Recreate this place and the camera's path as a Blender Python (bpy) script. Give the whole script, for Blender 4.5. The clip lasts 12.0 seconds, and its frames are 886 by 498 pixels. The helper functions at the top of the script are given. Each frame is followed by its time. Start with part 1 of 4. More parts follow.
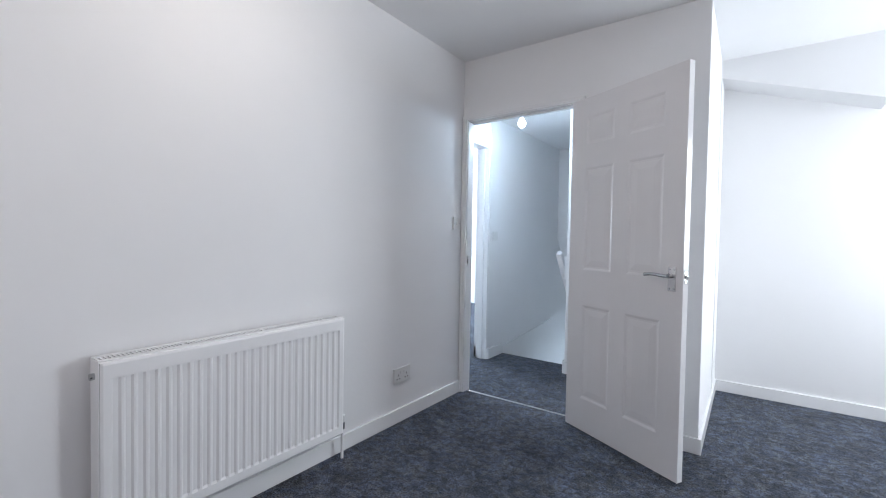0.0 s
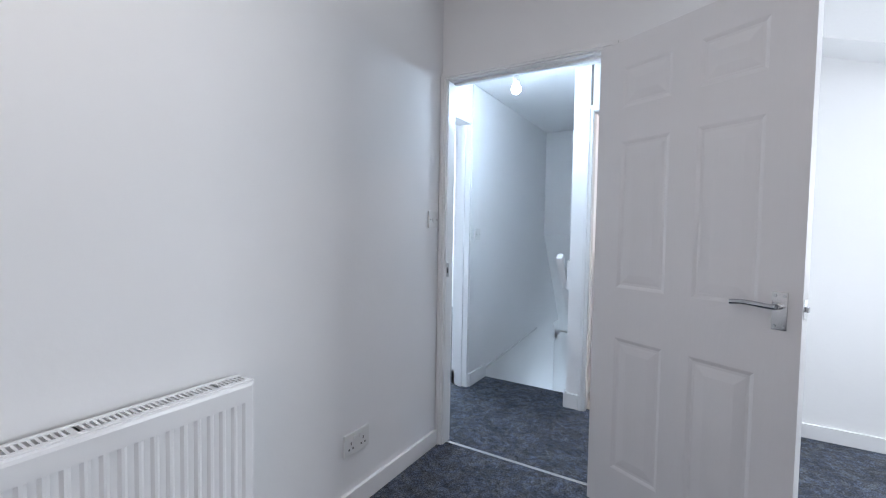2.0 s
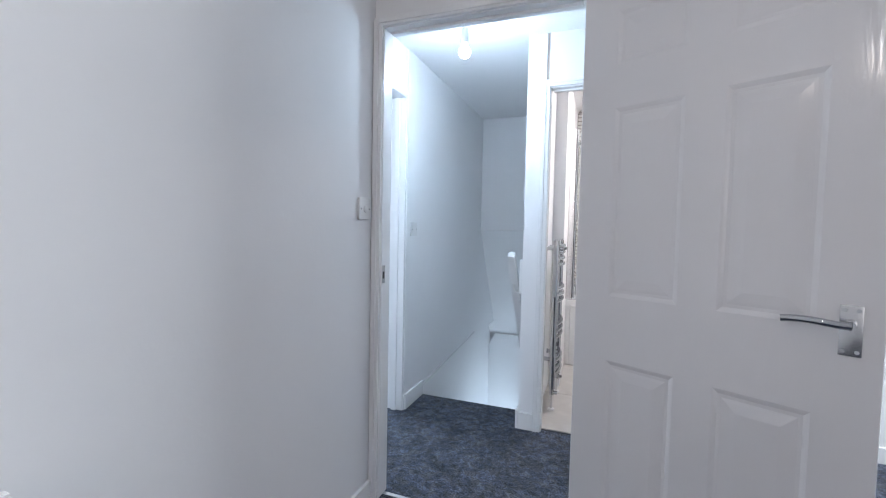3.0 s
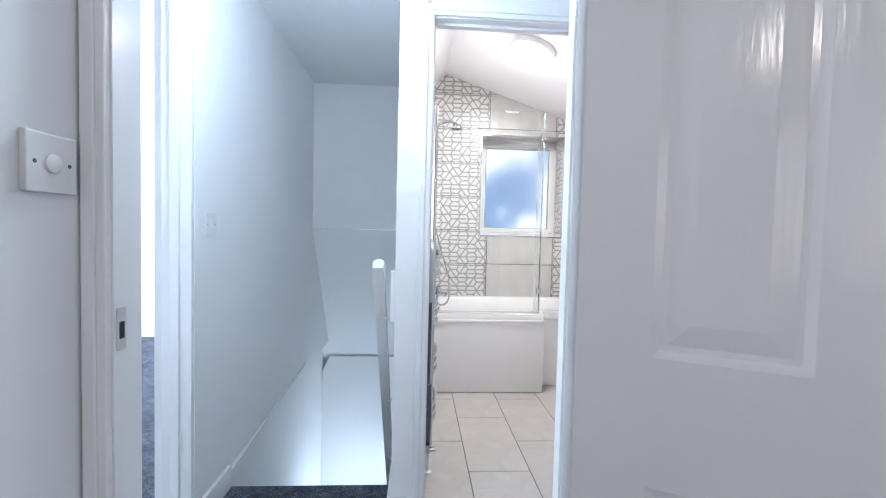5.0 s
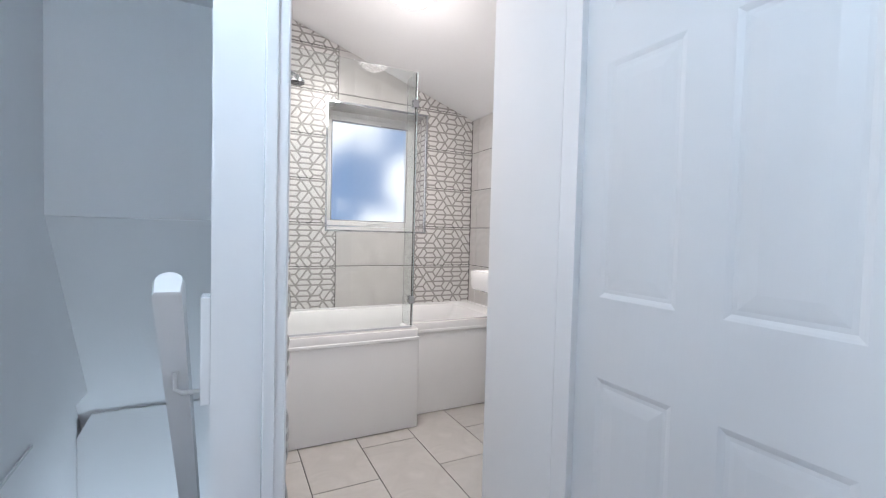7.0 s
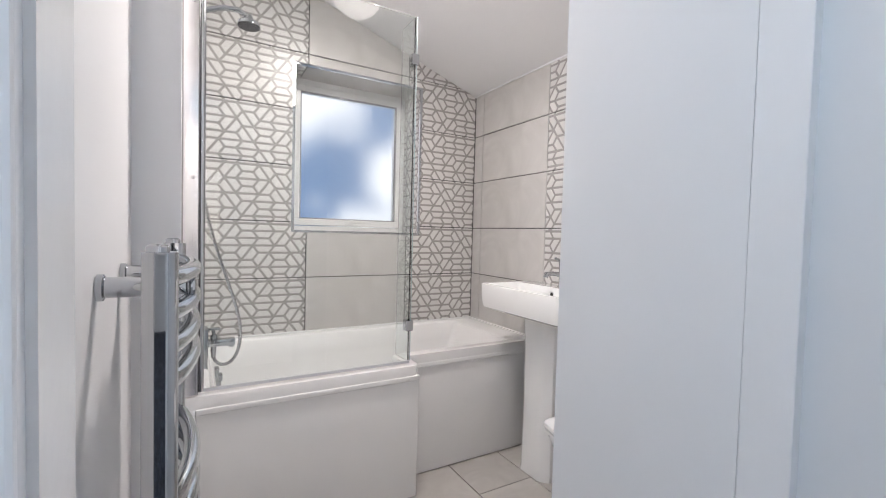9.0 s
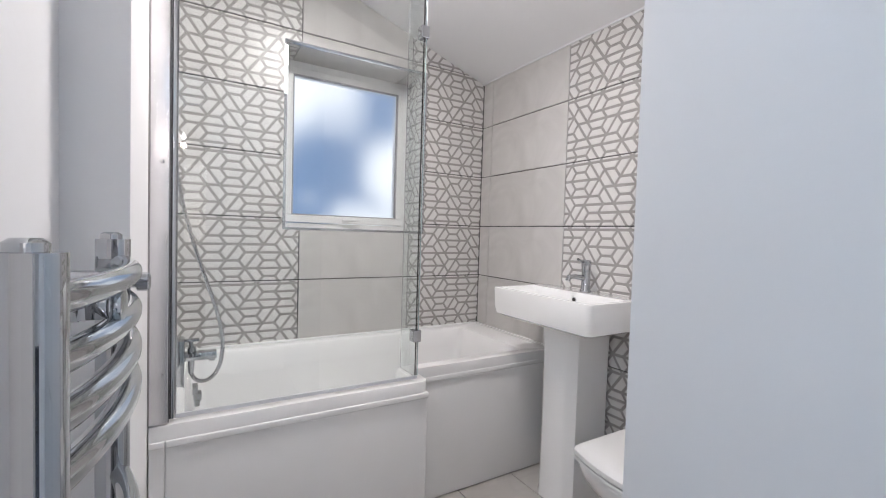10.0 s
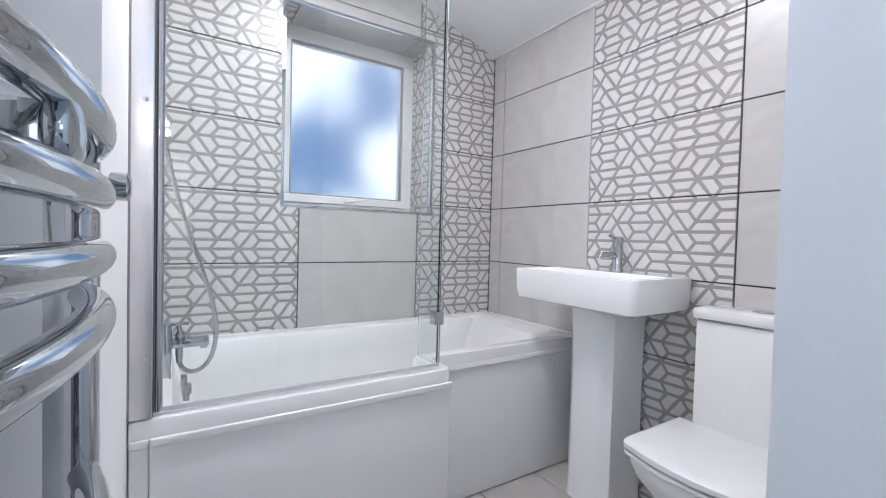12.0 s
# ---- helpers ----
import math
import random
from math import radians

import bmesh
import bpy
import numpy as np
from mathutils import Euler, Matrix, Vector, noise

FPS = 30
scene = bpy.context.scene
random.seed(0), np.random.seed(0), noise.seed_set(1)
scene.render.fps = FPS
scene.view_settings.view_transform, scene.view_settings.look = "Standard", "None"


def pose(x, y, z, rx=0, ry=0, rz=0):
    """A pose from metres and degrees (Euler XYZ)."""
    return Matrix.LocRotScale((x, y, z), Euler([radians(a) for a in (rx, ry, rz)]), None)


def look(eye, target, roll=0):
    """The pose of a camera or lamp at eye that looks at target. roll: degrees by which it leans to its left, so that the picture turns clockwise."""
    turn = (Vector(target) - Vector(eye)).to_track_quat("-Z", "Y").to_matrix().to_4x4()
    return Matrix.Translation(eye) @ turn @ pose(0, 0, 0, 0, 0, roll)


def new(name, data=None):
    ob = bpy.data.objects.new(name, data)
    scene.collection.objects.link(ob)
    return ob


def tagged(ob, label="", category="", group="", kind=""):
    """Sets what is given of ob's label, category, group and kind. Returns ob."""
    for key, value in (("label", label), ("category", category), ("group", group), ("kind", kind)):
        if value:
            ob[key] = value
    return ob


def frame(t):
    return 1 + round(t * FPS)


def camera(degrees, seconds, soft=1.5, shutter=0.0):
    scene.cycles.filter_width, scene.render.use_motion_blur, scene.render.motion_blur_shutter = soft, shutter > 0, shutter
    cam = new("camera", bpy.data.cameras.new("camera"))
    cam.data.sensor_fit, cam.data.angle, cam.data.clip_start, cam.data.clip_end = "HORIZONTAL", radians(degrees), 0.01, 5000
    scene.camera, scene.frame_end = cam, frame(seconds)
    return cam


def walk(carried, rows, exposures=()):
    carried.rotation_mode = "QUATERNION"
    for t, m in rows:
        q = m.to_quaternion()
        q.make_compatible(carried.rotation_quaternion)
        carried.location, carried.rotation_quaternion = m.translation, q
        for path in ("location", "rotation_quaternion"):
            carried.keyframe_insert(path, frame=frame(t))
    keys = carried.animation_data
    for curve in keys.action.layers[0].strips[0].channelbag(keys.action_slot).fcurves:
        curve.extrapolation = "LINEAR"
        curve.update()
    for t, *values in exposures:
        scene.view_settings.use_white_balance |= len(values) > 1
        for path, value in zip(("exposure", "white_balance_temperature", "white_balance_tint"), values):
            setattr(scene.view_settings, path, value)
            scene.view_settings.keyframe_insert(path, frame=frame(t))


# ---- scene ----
cam = camera(92.1, 12.0, soft=1.15)
PATH = [
    (0, (1.734, -2.657, 1.139), (0.569, -1.032, 1.087), 1.0),
    (0.5, (1.629, -2.509, 1.15), (0.466, -0.882, 1.092), 1.0),
    (1, (1.51, -2.355, 1.161), (0.351, -0.727, 1.101), 1.0),
    (1.5, (1.367, -2.195, 1.188), (0.237, -0.546, 1.118), 1.0),
    (2, (1.228, -2.005, 1.187), (0.198, -0.293, 1.102), 1.0),
    (2.5, (1.076, -1.801, 1.186), (0.192, -0.01, 1.091), 1.0),
    (3, (0.913, -1.593, 1.172), (0.214, 0.278, 1.077), 1.2),
    (3.2, (0.864, -1.499, 1.17), (0.239, 0.399, 1.081), 1.5),
    (4.8, (0.589, -0.855, 1.155), (0.603, 1.143, 1.076), 1.3),
    (5, (0.562, -0.765, 1.156), (0.683, 1.23, 1.078), 1.4),
    (5.5, (0.536, -0.542, 1.145), (0.893, 1.424, 1.068), 1.2),
    (6, (0.516, -0.343, 1.133), (1.079, 1.575, 1.06), 1.3),
    (6.5, (0.497, -0.152, 1.134), (1.254, 1.698, 1.066), 1.3),
    (7, (0.506, 0.019, 1.126), (1.406, 1.804, 1.057), 1.5),
    (7.2, (0.511, 0.106, 1.123), (1.445, 1.873, 1.049), 1.8),
    (8.8, (0.655, 0.603, 1.151), (1.648, 2.338, 1.067), 1.6),
    (9, (0.672, 0.651, 1.137), (1.668, 2.384, 1.068), 1.5),
    (9.5, (0.704, 0.782, 1.147), (1.715, 2.506, 1.068), 1.6),
    (10, (0.72, 0.878, 1.127), (1.743, 2.596, 1.058), 1.7),
    (10.5, (0.725, 0.945, 1.1), (1.764, 2.652, 1.038), 1.7),
    (11, (0.719, 1.0, 1.069), (1.768, 2.702, 1.01), 1.7),
    (11.5, (0.703, 1.053, 1.043), (1.765, 2.746, 0.983), 1.7),
    (12, (0.707, 1.095, 1.011), (1.781, 2.782, 0.957), 1.5),
]
walk(cam, [(t, look(eye, target, roll)) for t, eye, target, roll in PATH], [(0, 0.20, 6650, 14), (2.5, 0.22, 6550, 14), (5, 0.47, 6500, 14), (5.5, 0.28, 6450, 14), (6.5, 0.21, 6600, 14), (9, 0.0, 6850, 15), (9.5, -0.04, 6750, 15), (10, -0.07, 6600, 14), (10.5, 0.03, 6400, 14), (11, 0.03, 6300, 14), (12, 0.07, 6050, 13)])


# ---- world and lights ----
world = bpy.data.worlds.new("sky_world")
scene.world = world
world.use_nodes = True
wn = world.node_tree
sky = wn.nodes.new("ShaderNodeTexSky")
sky.sky_type, sky.sun_disc = "NISHITA", False
sky.sun_elevation, sky.sun_rotation = radians(35), radians(120)
wn.links.new(sky.outputs[0], wn.nodes["Background"].inputs[0])
wn.nodes["Background"].inputs[1].default_value = 0.1


def area(name, at, target, w, h, watts, colour):
    data = bpy.data.lights.new(name, "AREA")
    data.shape, data.size, data.size_y, data.energy, data.color = "RECTANGLE", w, h, watts, colour
    ob = new(name, data)
    ob.matrix_world = look(at, target)
    return ob


def bulb_light(name, at, watts, radius, colour):
    data = bpy.data.lights.new(name, "POINT")
    data.energy, data.shadow_soft_size, data.color = watts, radius, colour
    ob = new(name, data)
    ob.location = at
    return ob


area("bedroom_window_daylight", (3.70, 0.52, 1.45), (1.2, 0.4, 1.0), 0.9, 1.2, 50, (0.82, 0.93, 1.0))
area("rear_window_daylight", (1.4, -3.70, 1.45), (1.3, 0, 1.3), 1.5, 1.2, 8.0, (1.0, 0.95, 0.96))
area("side_room_window_daylight", (-3.70, 2.5, 1.45), (-0.9, 1.9, 0.0), 1.6, 1.2, 150, (0.68, 0.85, 1.0))
bulb_light("landing_bulb_light", (0.225, 0.501, 1.97), 17, 0.035, (0.56, 0.79, 1.0))
bulb_light("bedroom_bulb_light", (0.66, -1.85, 2.02), 3.8, 0.035, (1.0, 0.90, 0.80))
bulb_light("side_room_bulb_light", (-1.92, 3.12, 2.1), 16, 0.03, (1.0, 0.97, 0.93))
# unseen fill lamp added against the closed right stair wall to lift the stairwell
area("stairwell_fill_light", (0.465, 2.5, -1.55), (-0.255, 2.35, -0.1), 0.9, 0.7, 48, (0.64, 0.84, 1.0))


# ---- materials ----
def mat(name, colour, rough=0.5, metal=0.0, vary=0.04, scale=6.0, bump=0.0, bump_scale=80.0, coat=0.0, per_object=0.0, spec=0.5, stretch=None):
    m = bpy.data.materials.new(name)
    m.use_nodes = True
    n, l = m.node_tree.nodes, m.node_tree.links
    b = n["Principled BSDF"]
    co = n.new("ShaderNodeTexCoord")
    nz = n.new("ShaderNodeTexNoise")
    nz.inputs["Scale"].default_value, nz.inputs["Detail"].default_value = scale, 4
    l.new(co.outputs["Object"], nz.inputs["Vector"])
    ramp = n.new("ShaderNodeMapRange")
    ramp.inputs["From Min"].default_value, ramp.inputs["From Max"].default_value = 0.3, 0.7
    ramp.inputs["To Min"].default_value, ramp.inputs["To Max"].default_value = 1 - vary, 1 + vary
    l.new(nz.outputs["Fac"], ramp.inputs["Value"])
    mul = n.new("ShaderNodeVectorMath")
    mul.operation = "SCALE"
    mul.inputs[0].default_value = colour
    l.new(ramp.outputs[0], mul.inputs["Scale"])
    last = mul.outputs[0]
    if per_object:
        info = n.new("ShaderNodeObjectInfo")
        r2 = n.new("ShaderNodeMapRange")
        r2.inputs["To Min"].default_value, r2.inputs["To Max"].default_value = 1 - per_object, 1 + per_object
        l.new(info.outputs["Random"], r2.inputs["Value"])
        m2 = n.new("ShaderNodeVectorMath")
        m2.operation = "SCALE"
        l.new(last, m2.inputs[0])
        l.new(r2.outputs[0], m2.inputs["Scale"])
        last = m2.outputs[0]
    l.new(last, b.inputs["Base Color"])
    b.inputs["Roughness"].default_value, b.inputs["Metallic"].default_value = rough, metal
    b.inputs["Specular IOR Level"].default_value = spec
    b.inputs["Coat Weight"].default_value = coat
    if bump:
        n2 = n.new("ShaderNodeTexNoise")
        n2.inputs["Scale"].default_value, n2.inputs["Detail"].default_value = bump_scale, 3
        if stretch:
            mp = n.new("ShaderNodeMapping")
            mp.inputs["Scale"].default_value = stretch
            l.new(co.outputs["Object"], mp.inputs[0])
            l.new(mp.outputs[0], n2.inputs["Vector"])
        else:
            l.new(co.outputs["Object"], n2.inputs["Vector"])
        bp = n.new("ShaderNodeBump")
        bp.inputs["Strength"].default_value, bp.inputs["Distance"].default_value = bump, 0.004
        l.new(n2.outputs["Fac"], bp.inputs["Height"])
        l.new(bp.outputs[0], b.inputs["Normal"])
    return m


def emit(name, colour, strength):
    m = bpy.data.materials.new(name)
    m.use_nodes = True
    b = m.node_tree.nodes["Principled BSDF"]
    b.inputs["Base Color"].default_value = (*colour, 1)
    b.inputs["Emission Color"].default_value = (*colour, 1)
    b.inputs["Emission Strength"].default_value = strength
    return m


WALL = mat("matt_white_emulsion", (0.80, 0.80, 0.81), 0.8, vary=0.02, scale=1.3, bump=0.10, bump_scale=45, spec=0.2)
CEIL = mat("ceiling_white_emulsion", (0.80, 0.80, 0.81), 0.75, vary=0.02, scale=1.5, bump=0.15, bump_scale=60, spec=0.2)
GLOSS = mat("white_gloss_paint", (0.82, 0.82, 0.83), 0.22, vary=0.015, scale=3, bump=0.06, bump_scale=30)
DOOR = mat("white_satin_door_paint", (0.76, 0.75, 0.76), 0.15, vary=0.02, scale=2.5, bump=0.13, bump_scale=60, stretch=(1.5, 1.5, 0.16))
SATIN = mat("white_eggshell_door_paint", (0.76, 0.76, 0.77), 0.42, vary=0.02, scale=2.5, bump=0.15, bump_scale=24, stretch=(1.6, 1.6, 0.3))
ENAMEL = mat("radiator_white_enamel", (0.80, 0.80, 0.81), 0.28, vary=0.01)
PLASTIC = mat("white_moulded_plastic", (0.72, 0.72, 0.72), 0.3, vary=0.01)
CERAMIC = mat("white_glazed_ceramic", (0.84, 0.84, 0.84), 0.08, vary=0.01, coat=0.3)
ACRYLIC = mat("white_acrylic", (0.83, 0.83, 0.83), 0.13, vary=0.01)
CHROME = mat("polished_chrome", (0.50, 0.515, 0.535), 0.03, 1.0, vary=0.02)
ALUMINIUM = mat("bright_anodised_aluminium", (0.74, 0.73, 0.74), 0.16, 1.0, vary=0.06, scale=12)
STEEL = mat("brushed_nickel", (0.62, 0.62, 0.63), 0.25, 1.0, vary=0.04, scale=40)
UPVC = mat("white_upvc", (0.82, 0.82, 0.82), 0.25, vary=0.01)
DARK = mat("black_void", (0.02, 0.02, 0.02), 0.6)
GASKET = mat("grey_rubber_gasket", (0.34, 0.34, 0.35), 0.6)
SEAL = mat("dark_rubber_seal", (0.05, 0.05, 0.055), 0.6)
GROUT = mat("dark_grey_grout", (0.05, 0.047, 0.046), 0.9, vary=0.15, scale=60)
PALE = mat("pale_marbled_tile_glaze", (0.54, 0.525, 0.512), 0.28, vary=0.09, scale=3.0, bump=0.03, bump_scale=12, per_object=0.03)
TAUPE = mat("taupe_tile_ground", (0.32, 0.305, 0.295), 0.3, vary=0.06, scale=30)
RELIEF = mat("pale_raised_tile_glaze", (0.66, 0.648, 0.635), 0.3, vary=0.04, scale=20, bump=0.06, bump_scale=40)
FLOORTILE = mat("warm_grey_floor_tile", (0.46, 0.44, 0.42), 0.32, vary=0.08, scale=5, bump=0.04, bump_scale=25, per_object=0.04)
HOSE = mat("steel_shower_hose", (0.55, 0.55, 0.56), 0.2, 1.0, vary=0.05, scale=60)
SOCKETGREY = mat("socket_slot_grey", (0.12, 0.12, 0.12), 0.6)
LEDGLOW = emit("led_diffuser_glow", (1.0, 0.97, 0.93), 14)
BULBGLOW = emit("bulb_glow", (0.92, 0.97, 1.0), 30)
for marbled in (PALE, FLOORTILE):
    marbled.node_tree.nodes["Noise Texture"].inputs["Distortion"].default_value = 2.2
    marbled.node_tree.nodes["Noise Texture"].inputs["Detail"].default_value = 7


def carpet_material():
    """Cut pile: tufts, clumps of pile lying different ways and broad worn patches."""
    m = mat("blue_grey_twist_carpet", (0.058, 0.072, 0.108), 0.95, vary=0.22, scale=5, spec=0.1)
    n, l = m.node_tree.nodes, m.node_tree.links
    b = n["Principled BSDF"]
    b.inputs["Sheen Weight"].default_value = 0.10
    b.inputs["Sheen Roughness"].default_value = 0.5
    co = n["Texture Coordinate"]

    def noise(scale, detail, distort=0.0):
        t = n.new("ShaderNodeTexNoise")
        t.inputs["Scale"].default_value, t.inputs["Detail"].default_value, t.inputs["Distortion"].default_value = scale, detail, distort
        l.new(co.outputs["Object"], t.inputs["Vector"])
        return t.outputs["Fac"]

    def span(value, a, z, lo, hi):
        r = n.new("ShaderNodeMapRange")
        r.inputs["From Min"].default_value, r.inputs["From Max"].default_value = a, z
        r.inputs["To Min"].default_value, r.inputs["To Max"].default_value = lo, hi
        l.new(value, r.inputs["Value"])
        return r.outputs[0]

    def maths(op, a, b2):
        t = n.new("ShaderNodeMath")
        t.operation = op
        l.new(a, t.inputs[0])
        l.new(b2, t.inputs[1])
        return t.outputs[0]
    tuft, clump, patch = noise(150, 2), noise(34, 4, 0.8), noise(11, 3, 1.2)
    tone = maths("MULTIPLY", span(tuft, 0.36, 0.64, 0.25, 1.75), maths("MULTIPLY", span(clump, 0.36, 0.64, 0.58, 1.42), span(patch, 0.36, 0.64, 0.70, 1.30)))
    old = b.inputs["Base Color"].links[0].from_socket
    warm = n.new("ShaderNodeMix")
    warm.data_type, warm.blend_type = "RGBA", "MULTIPLY"
    warm.inputs["B"].default_value = (1.12, 1.0, 0.80, 1)
    l.new(span(noise(20, 3, 1.0), 0.42, 0.6, 0.0, 1.0), warm.inputs["Factor"])
    l.new(old, warm.inputs["A"])
    mul = n.new("ShaderNodeVectorMath")
    mul.operation = "SCALE"
    l.new(warm.outputs["Result"], mul.inputs[0])
    l.new(tone, mul.inputs["Scale"])
    l.new(mul.outputs[0], b.inputs["Base Color"])
    bp = n.new("ShaderNodeBump")
    bp.inputs["Strength"].default_value, bp.inputs["Distance"].default_value = 1.0, 0.010
    l.new(maths("ADD", tuft, clump), bp.inputs["Height"])
    l.new(bp.outputs[0], b.inputs["Normal"])
    return m


CARPET = carpet_material()


def glass_material(name, rough, tint, ior=1.45):
    m = bpy.data.materials.new(name)
    m.use_nodes = True
    b = m.node_tree.nodes["Principled BSDF"]
    b.inputs["Base Color"].default_value = (*tint, 1)
    b.inputs["Transmission Weight"].default_value = 1
    b.inputs["Roughness"].default_value = rough
    b.inputs["IOR"].default_value = ior
    return m


CLEAR = glass_material("clear_toughened_glass", 0.0, (0.92, 0.955, 0.95), 1.45)
EDGEGLASS = mat("green_glass_edge", (0.46, 0.57, 0.58), 0.15, vary=0.05)
FROST = glass_material("frosted_window_glass", 0.30, (0.95, 0.97, 1.0), 1.3)


def outdoors_material():
    """Blurred daylight with soft blue masses, beyond the frosted window."""
    m = bpy.data.materials.new("distant_sky_and_foliage")
    m.use_nodes = True
    n, l = m.node_tree.nodes, m.node_tree.links
    b = n["Principled BSDF"]
    co = n.new("ShaderNodeTexCoord")
    nz = n.new("ShaderNodeTexNoise")
    nz.inputs["Scale"].default_value, nz.inputs["Detail"].default_value = 2.2, 1
    l.new(co.outputs["Object"], nz.inputs["Vector"])
    total = nz.outputs["Fac"]
    # soft dark masses: centre x, z, radius and weight
    for x, z, radius, weight in ((1.80, 1.64, 0.90, 0.80), (2.50, 2.52, 0.66, 0.70), (1.3, 0.7, 0.9, 0.6), (1.72, 1.46, 0.16, -0.4), (3.3, 1.5, 0.6, 0.5)):
        away = n.new("ShaderNodeVectorMath")
        away.operation = "DISTANCE"
        l.new(co.outputs["Object"], away.inputs[0])
        away.inputs[1].default_value = (x, 5.2, z)
        fall = n.new("ShaderNodeMapRange")
        fall.interpolation_type = "SMOOTHSTEP"
        fall.inputs["From Min"].default_value, fall.inputs["From Max"].default_value = 0.0, radius
        fall.inputs["To Min"].default_value, fall.inputs["To Max"].default_value = weight, 0.0
        l.new(away.outputs["Value"], fall.inputs["Value"])
        less = n.new("ShaderNodeMath")
        less.operation = "SUBTRACT"
        l.new(total, less.inputs[0])
        l.new(fall.outputs[0], less.inputs[1])
        total = less.outputs[0]
    r = n.new("ShaderNodeValToRGB")
    r.color_ramp.elements[0].position, r.color_ramp.elements[0].color = 0.0, (0.12, 0.22, 0.40, 1)
    r.color_ramp.elements[1].position, r.color_ramp.elements[1].color = 0.42, (0.92, 0.96, 1.0, 1)
    l.new(total, r.inputs[0])
    l.new(r.outputs[0], b.inputs["Emission Color"])
    b.inputs["Emission Strength"].default_value = 1.35
    b.inputs["Base Color"].default_value = (0, 0, 0, 1)
    return m


OUTDOORS = outdoors_material()


# ---- building helpers ----
def box(bm, x0, x1, y0, y1, z0, z1, bevel=0.0, seg=2):
    vs = [bm.verts.new((x, y, z)) for x in (x0, x1) for y in (y0, y1) for z in (z0, z1)]
    fs = [(0, 1, 3, 2), (4, 6, 7, 5), (0, 4, 5, 1), (2, 3, 7, 6), (0, 2, 6, 4), (1, 5, 7, 3)]
    faces = [bm.faces.new([vs[i] for i in f]) for f in fs]
    if bevel:
        edges = list({e for f in faces for e in f.edges})
        bmesh.ops.bevel(bm, geom=edges, offset=bevel, segments=seg, affect="EDGES", profile=0.6)
    return bm


def prism(bm, poly, z0, z1):
    """Upright prism over a plan polygon."""
    lo = [bm.verts.new((x, y, z0)) for x, y in poly]
    hi = [bm.verts.new((x, y, z1)) for x, y in poly]
    bm.faces.new(lo[::-1])
    bm.faces.new(hi)
    for i in range(len(poly)):
        j = (i + 1) % len(poly)
        bm.faces.new((lo[i], lo[j], hi[j], hi[i]))
    return bm


def tube(bm, pts, r, n=10, cap=True, rib=0.0):
    """Round tube along points; rib: how much thinner every second pair of rings is."""
    pts = [Vector(p) for p in pts]
    rings = []
    side = None
    for i, p in enumerate(pts):
        d = (pts[min(i + 1, len(pts) - 1)] - pts[max(i - 1, 0)]).normalized()
        if side is None:
            side = d.orthogonal().normalized()
        side = (side - d * side.dot(d)).normalized()
        up = d.cross(side)
        rings.append([bm.verts.new(p + (r - (rib if i % 4 > 1 else 0)) * (math.cos(a) * side + math.sin(a) * up)) for a in [2 * math.pi * k / n for k in range(n)]])
    for a, b in zip(rings, rings[1:]):
        for k in range(n):
            bm.faces.new((a[k], a[(k + 1) % n], b[(k + 1) % n], b[k]))
    if cap:
        bm.faces.new(rings[0][::-1])
        bm.faces.new(rings[-1])
    return bm


def lathe(bm, profile, centre, axis="z", n=24):
    """Turns (radius, height) pairs about an axis through centre."""
    c = Vector(centre)
    rings = []
    for r, h in profile:
        ring = []
        for k in range(n):
            a = 2 * math.pi * k / n
            u, v = r * math.cos(a), r * math.sin(a)
            p = {"z": (u, v, h), "x": (h, u, v), "y": (v, h, u)}[axis]
            ring.append(bm.verts.new(c + Vector(p)))
        rings.append(ring)
    for a, b in zip(rings, rings[1:]):
        for k in range(n):
            bm.faces.new((a[k], a[(k + 1) % n], b[(k + 1) % n], b[k]))
    bm.faces.new(rings[0][::-1])
    bm.faces.new(rings[-1])
    return bm


def mesh_of(name, bm, material, smooth=False):
    bmesh.ops.recalc_face_normals(bm, faces=bm.faces)
    me = bpy.data.meshes.new(name)
    bm.to_mesh(me)
    bm.free()
    for m in (material if isinstance(material, (list, tuple)) else [material]):
        me.materials.append(m)
    if smooth:
        for p in me.polygons:
            p.use_smooth = True
        me.set_sharp_from_angle(angle=radians(40))
    return me


def part(name, bm, material, parent, label="", smooth=False):
    ob = new(name, mesh_of(name, bm, material, smooth))
    ob.parent = parent
    return tagged(ob, label)


def thing(name, at, label, category, group="", kind=""):
    ob = new(name)
    ob.empty_display_size = 0.05
    ob.location = at
    return tagged(ob, label, category, group, kind)


def struct(name, bm, material, label, category, smooth=False):
    return tagged(new(name, mesh_of(name, bm, material, smooth)), label, category, "", "structure")


def B():
    return bmesh.new()


def boxes(*dims, bevel=0.0):
    bm = B()
    for d in dims:
        box(bm, *d, bevel=bevel)
    return bm


# ---- large structure ----
BED_H, LAND_H, SIDE_H = 2.43, 2.28, 2.36
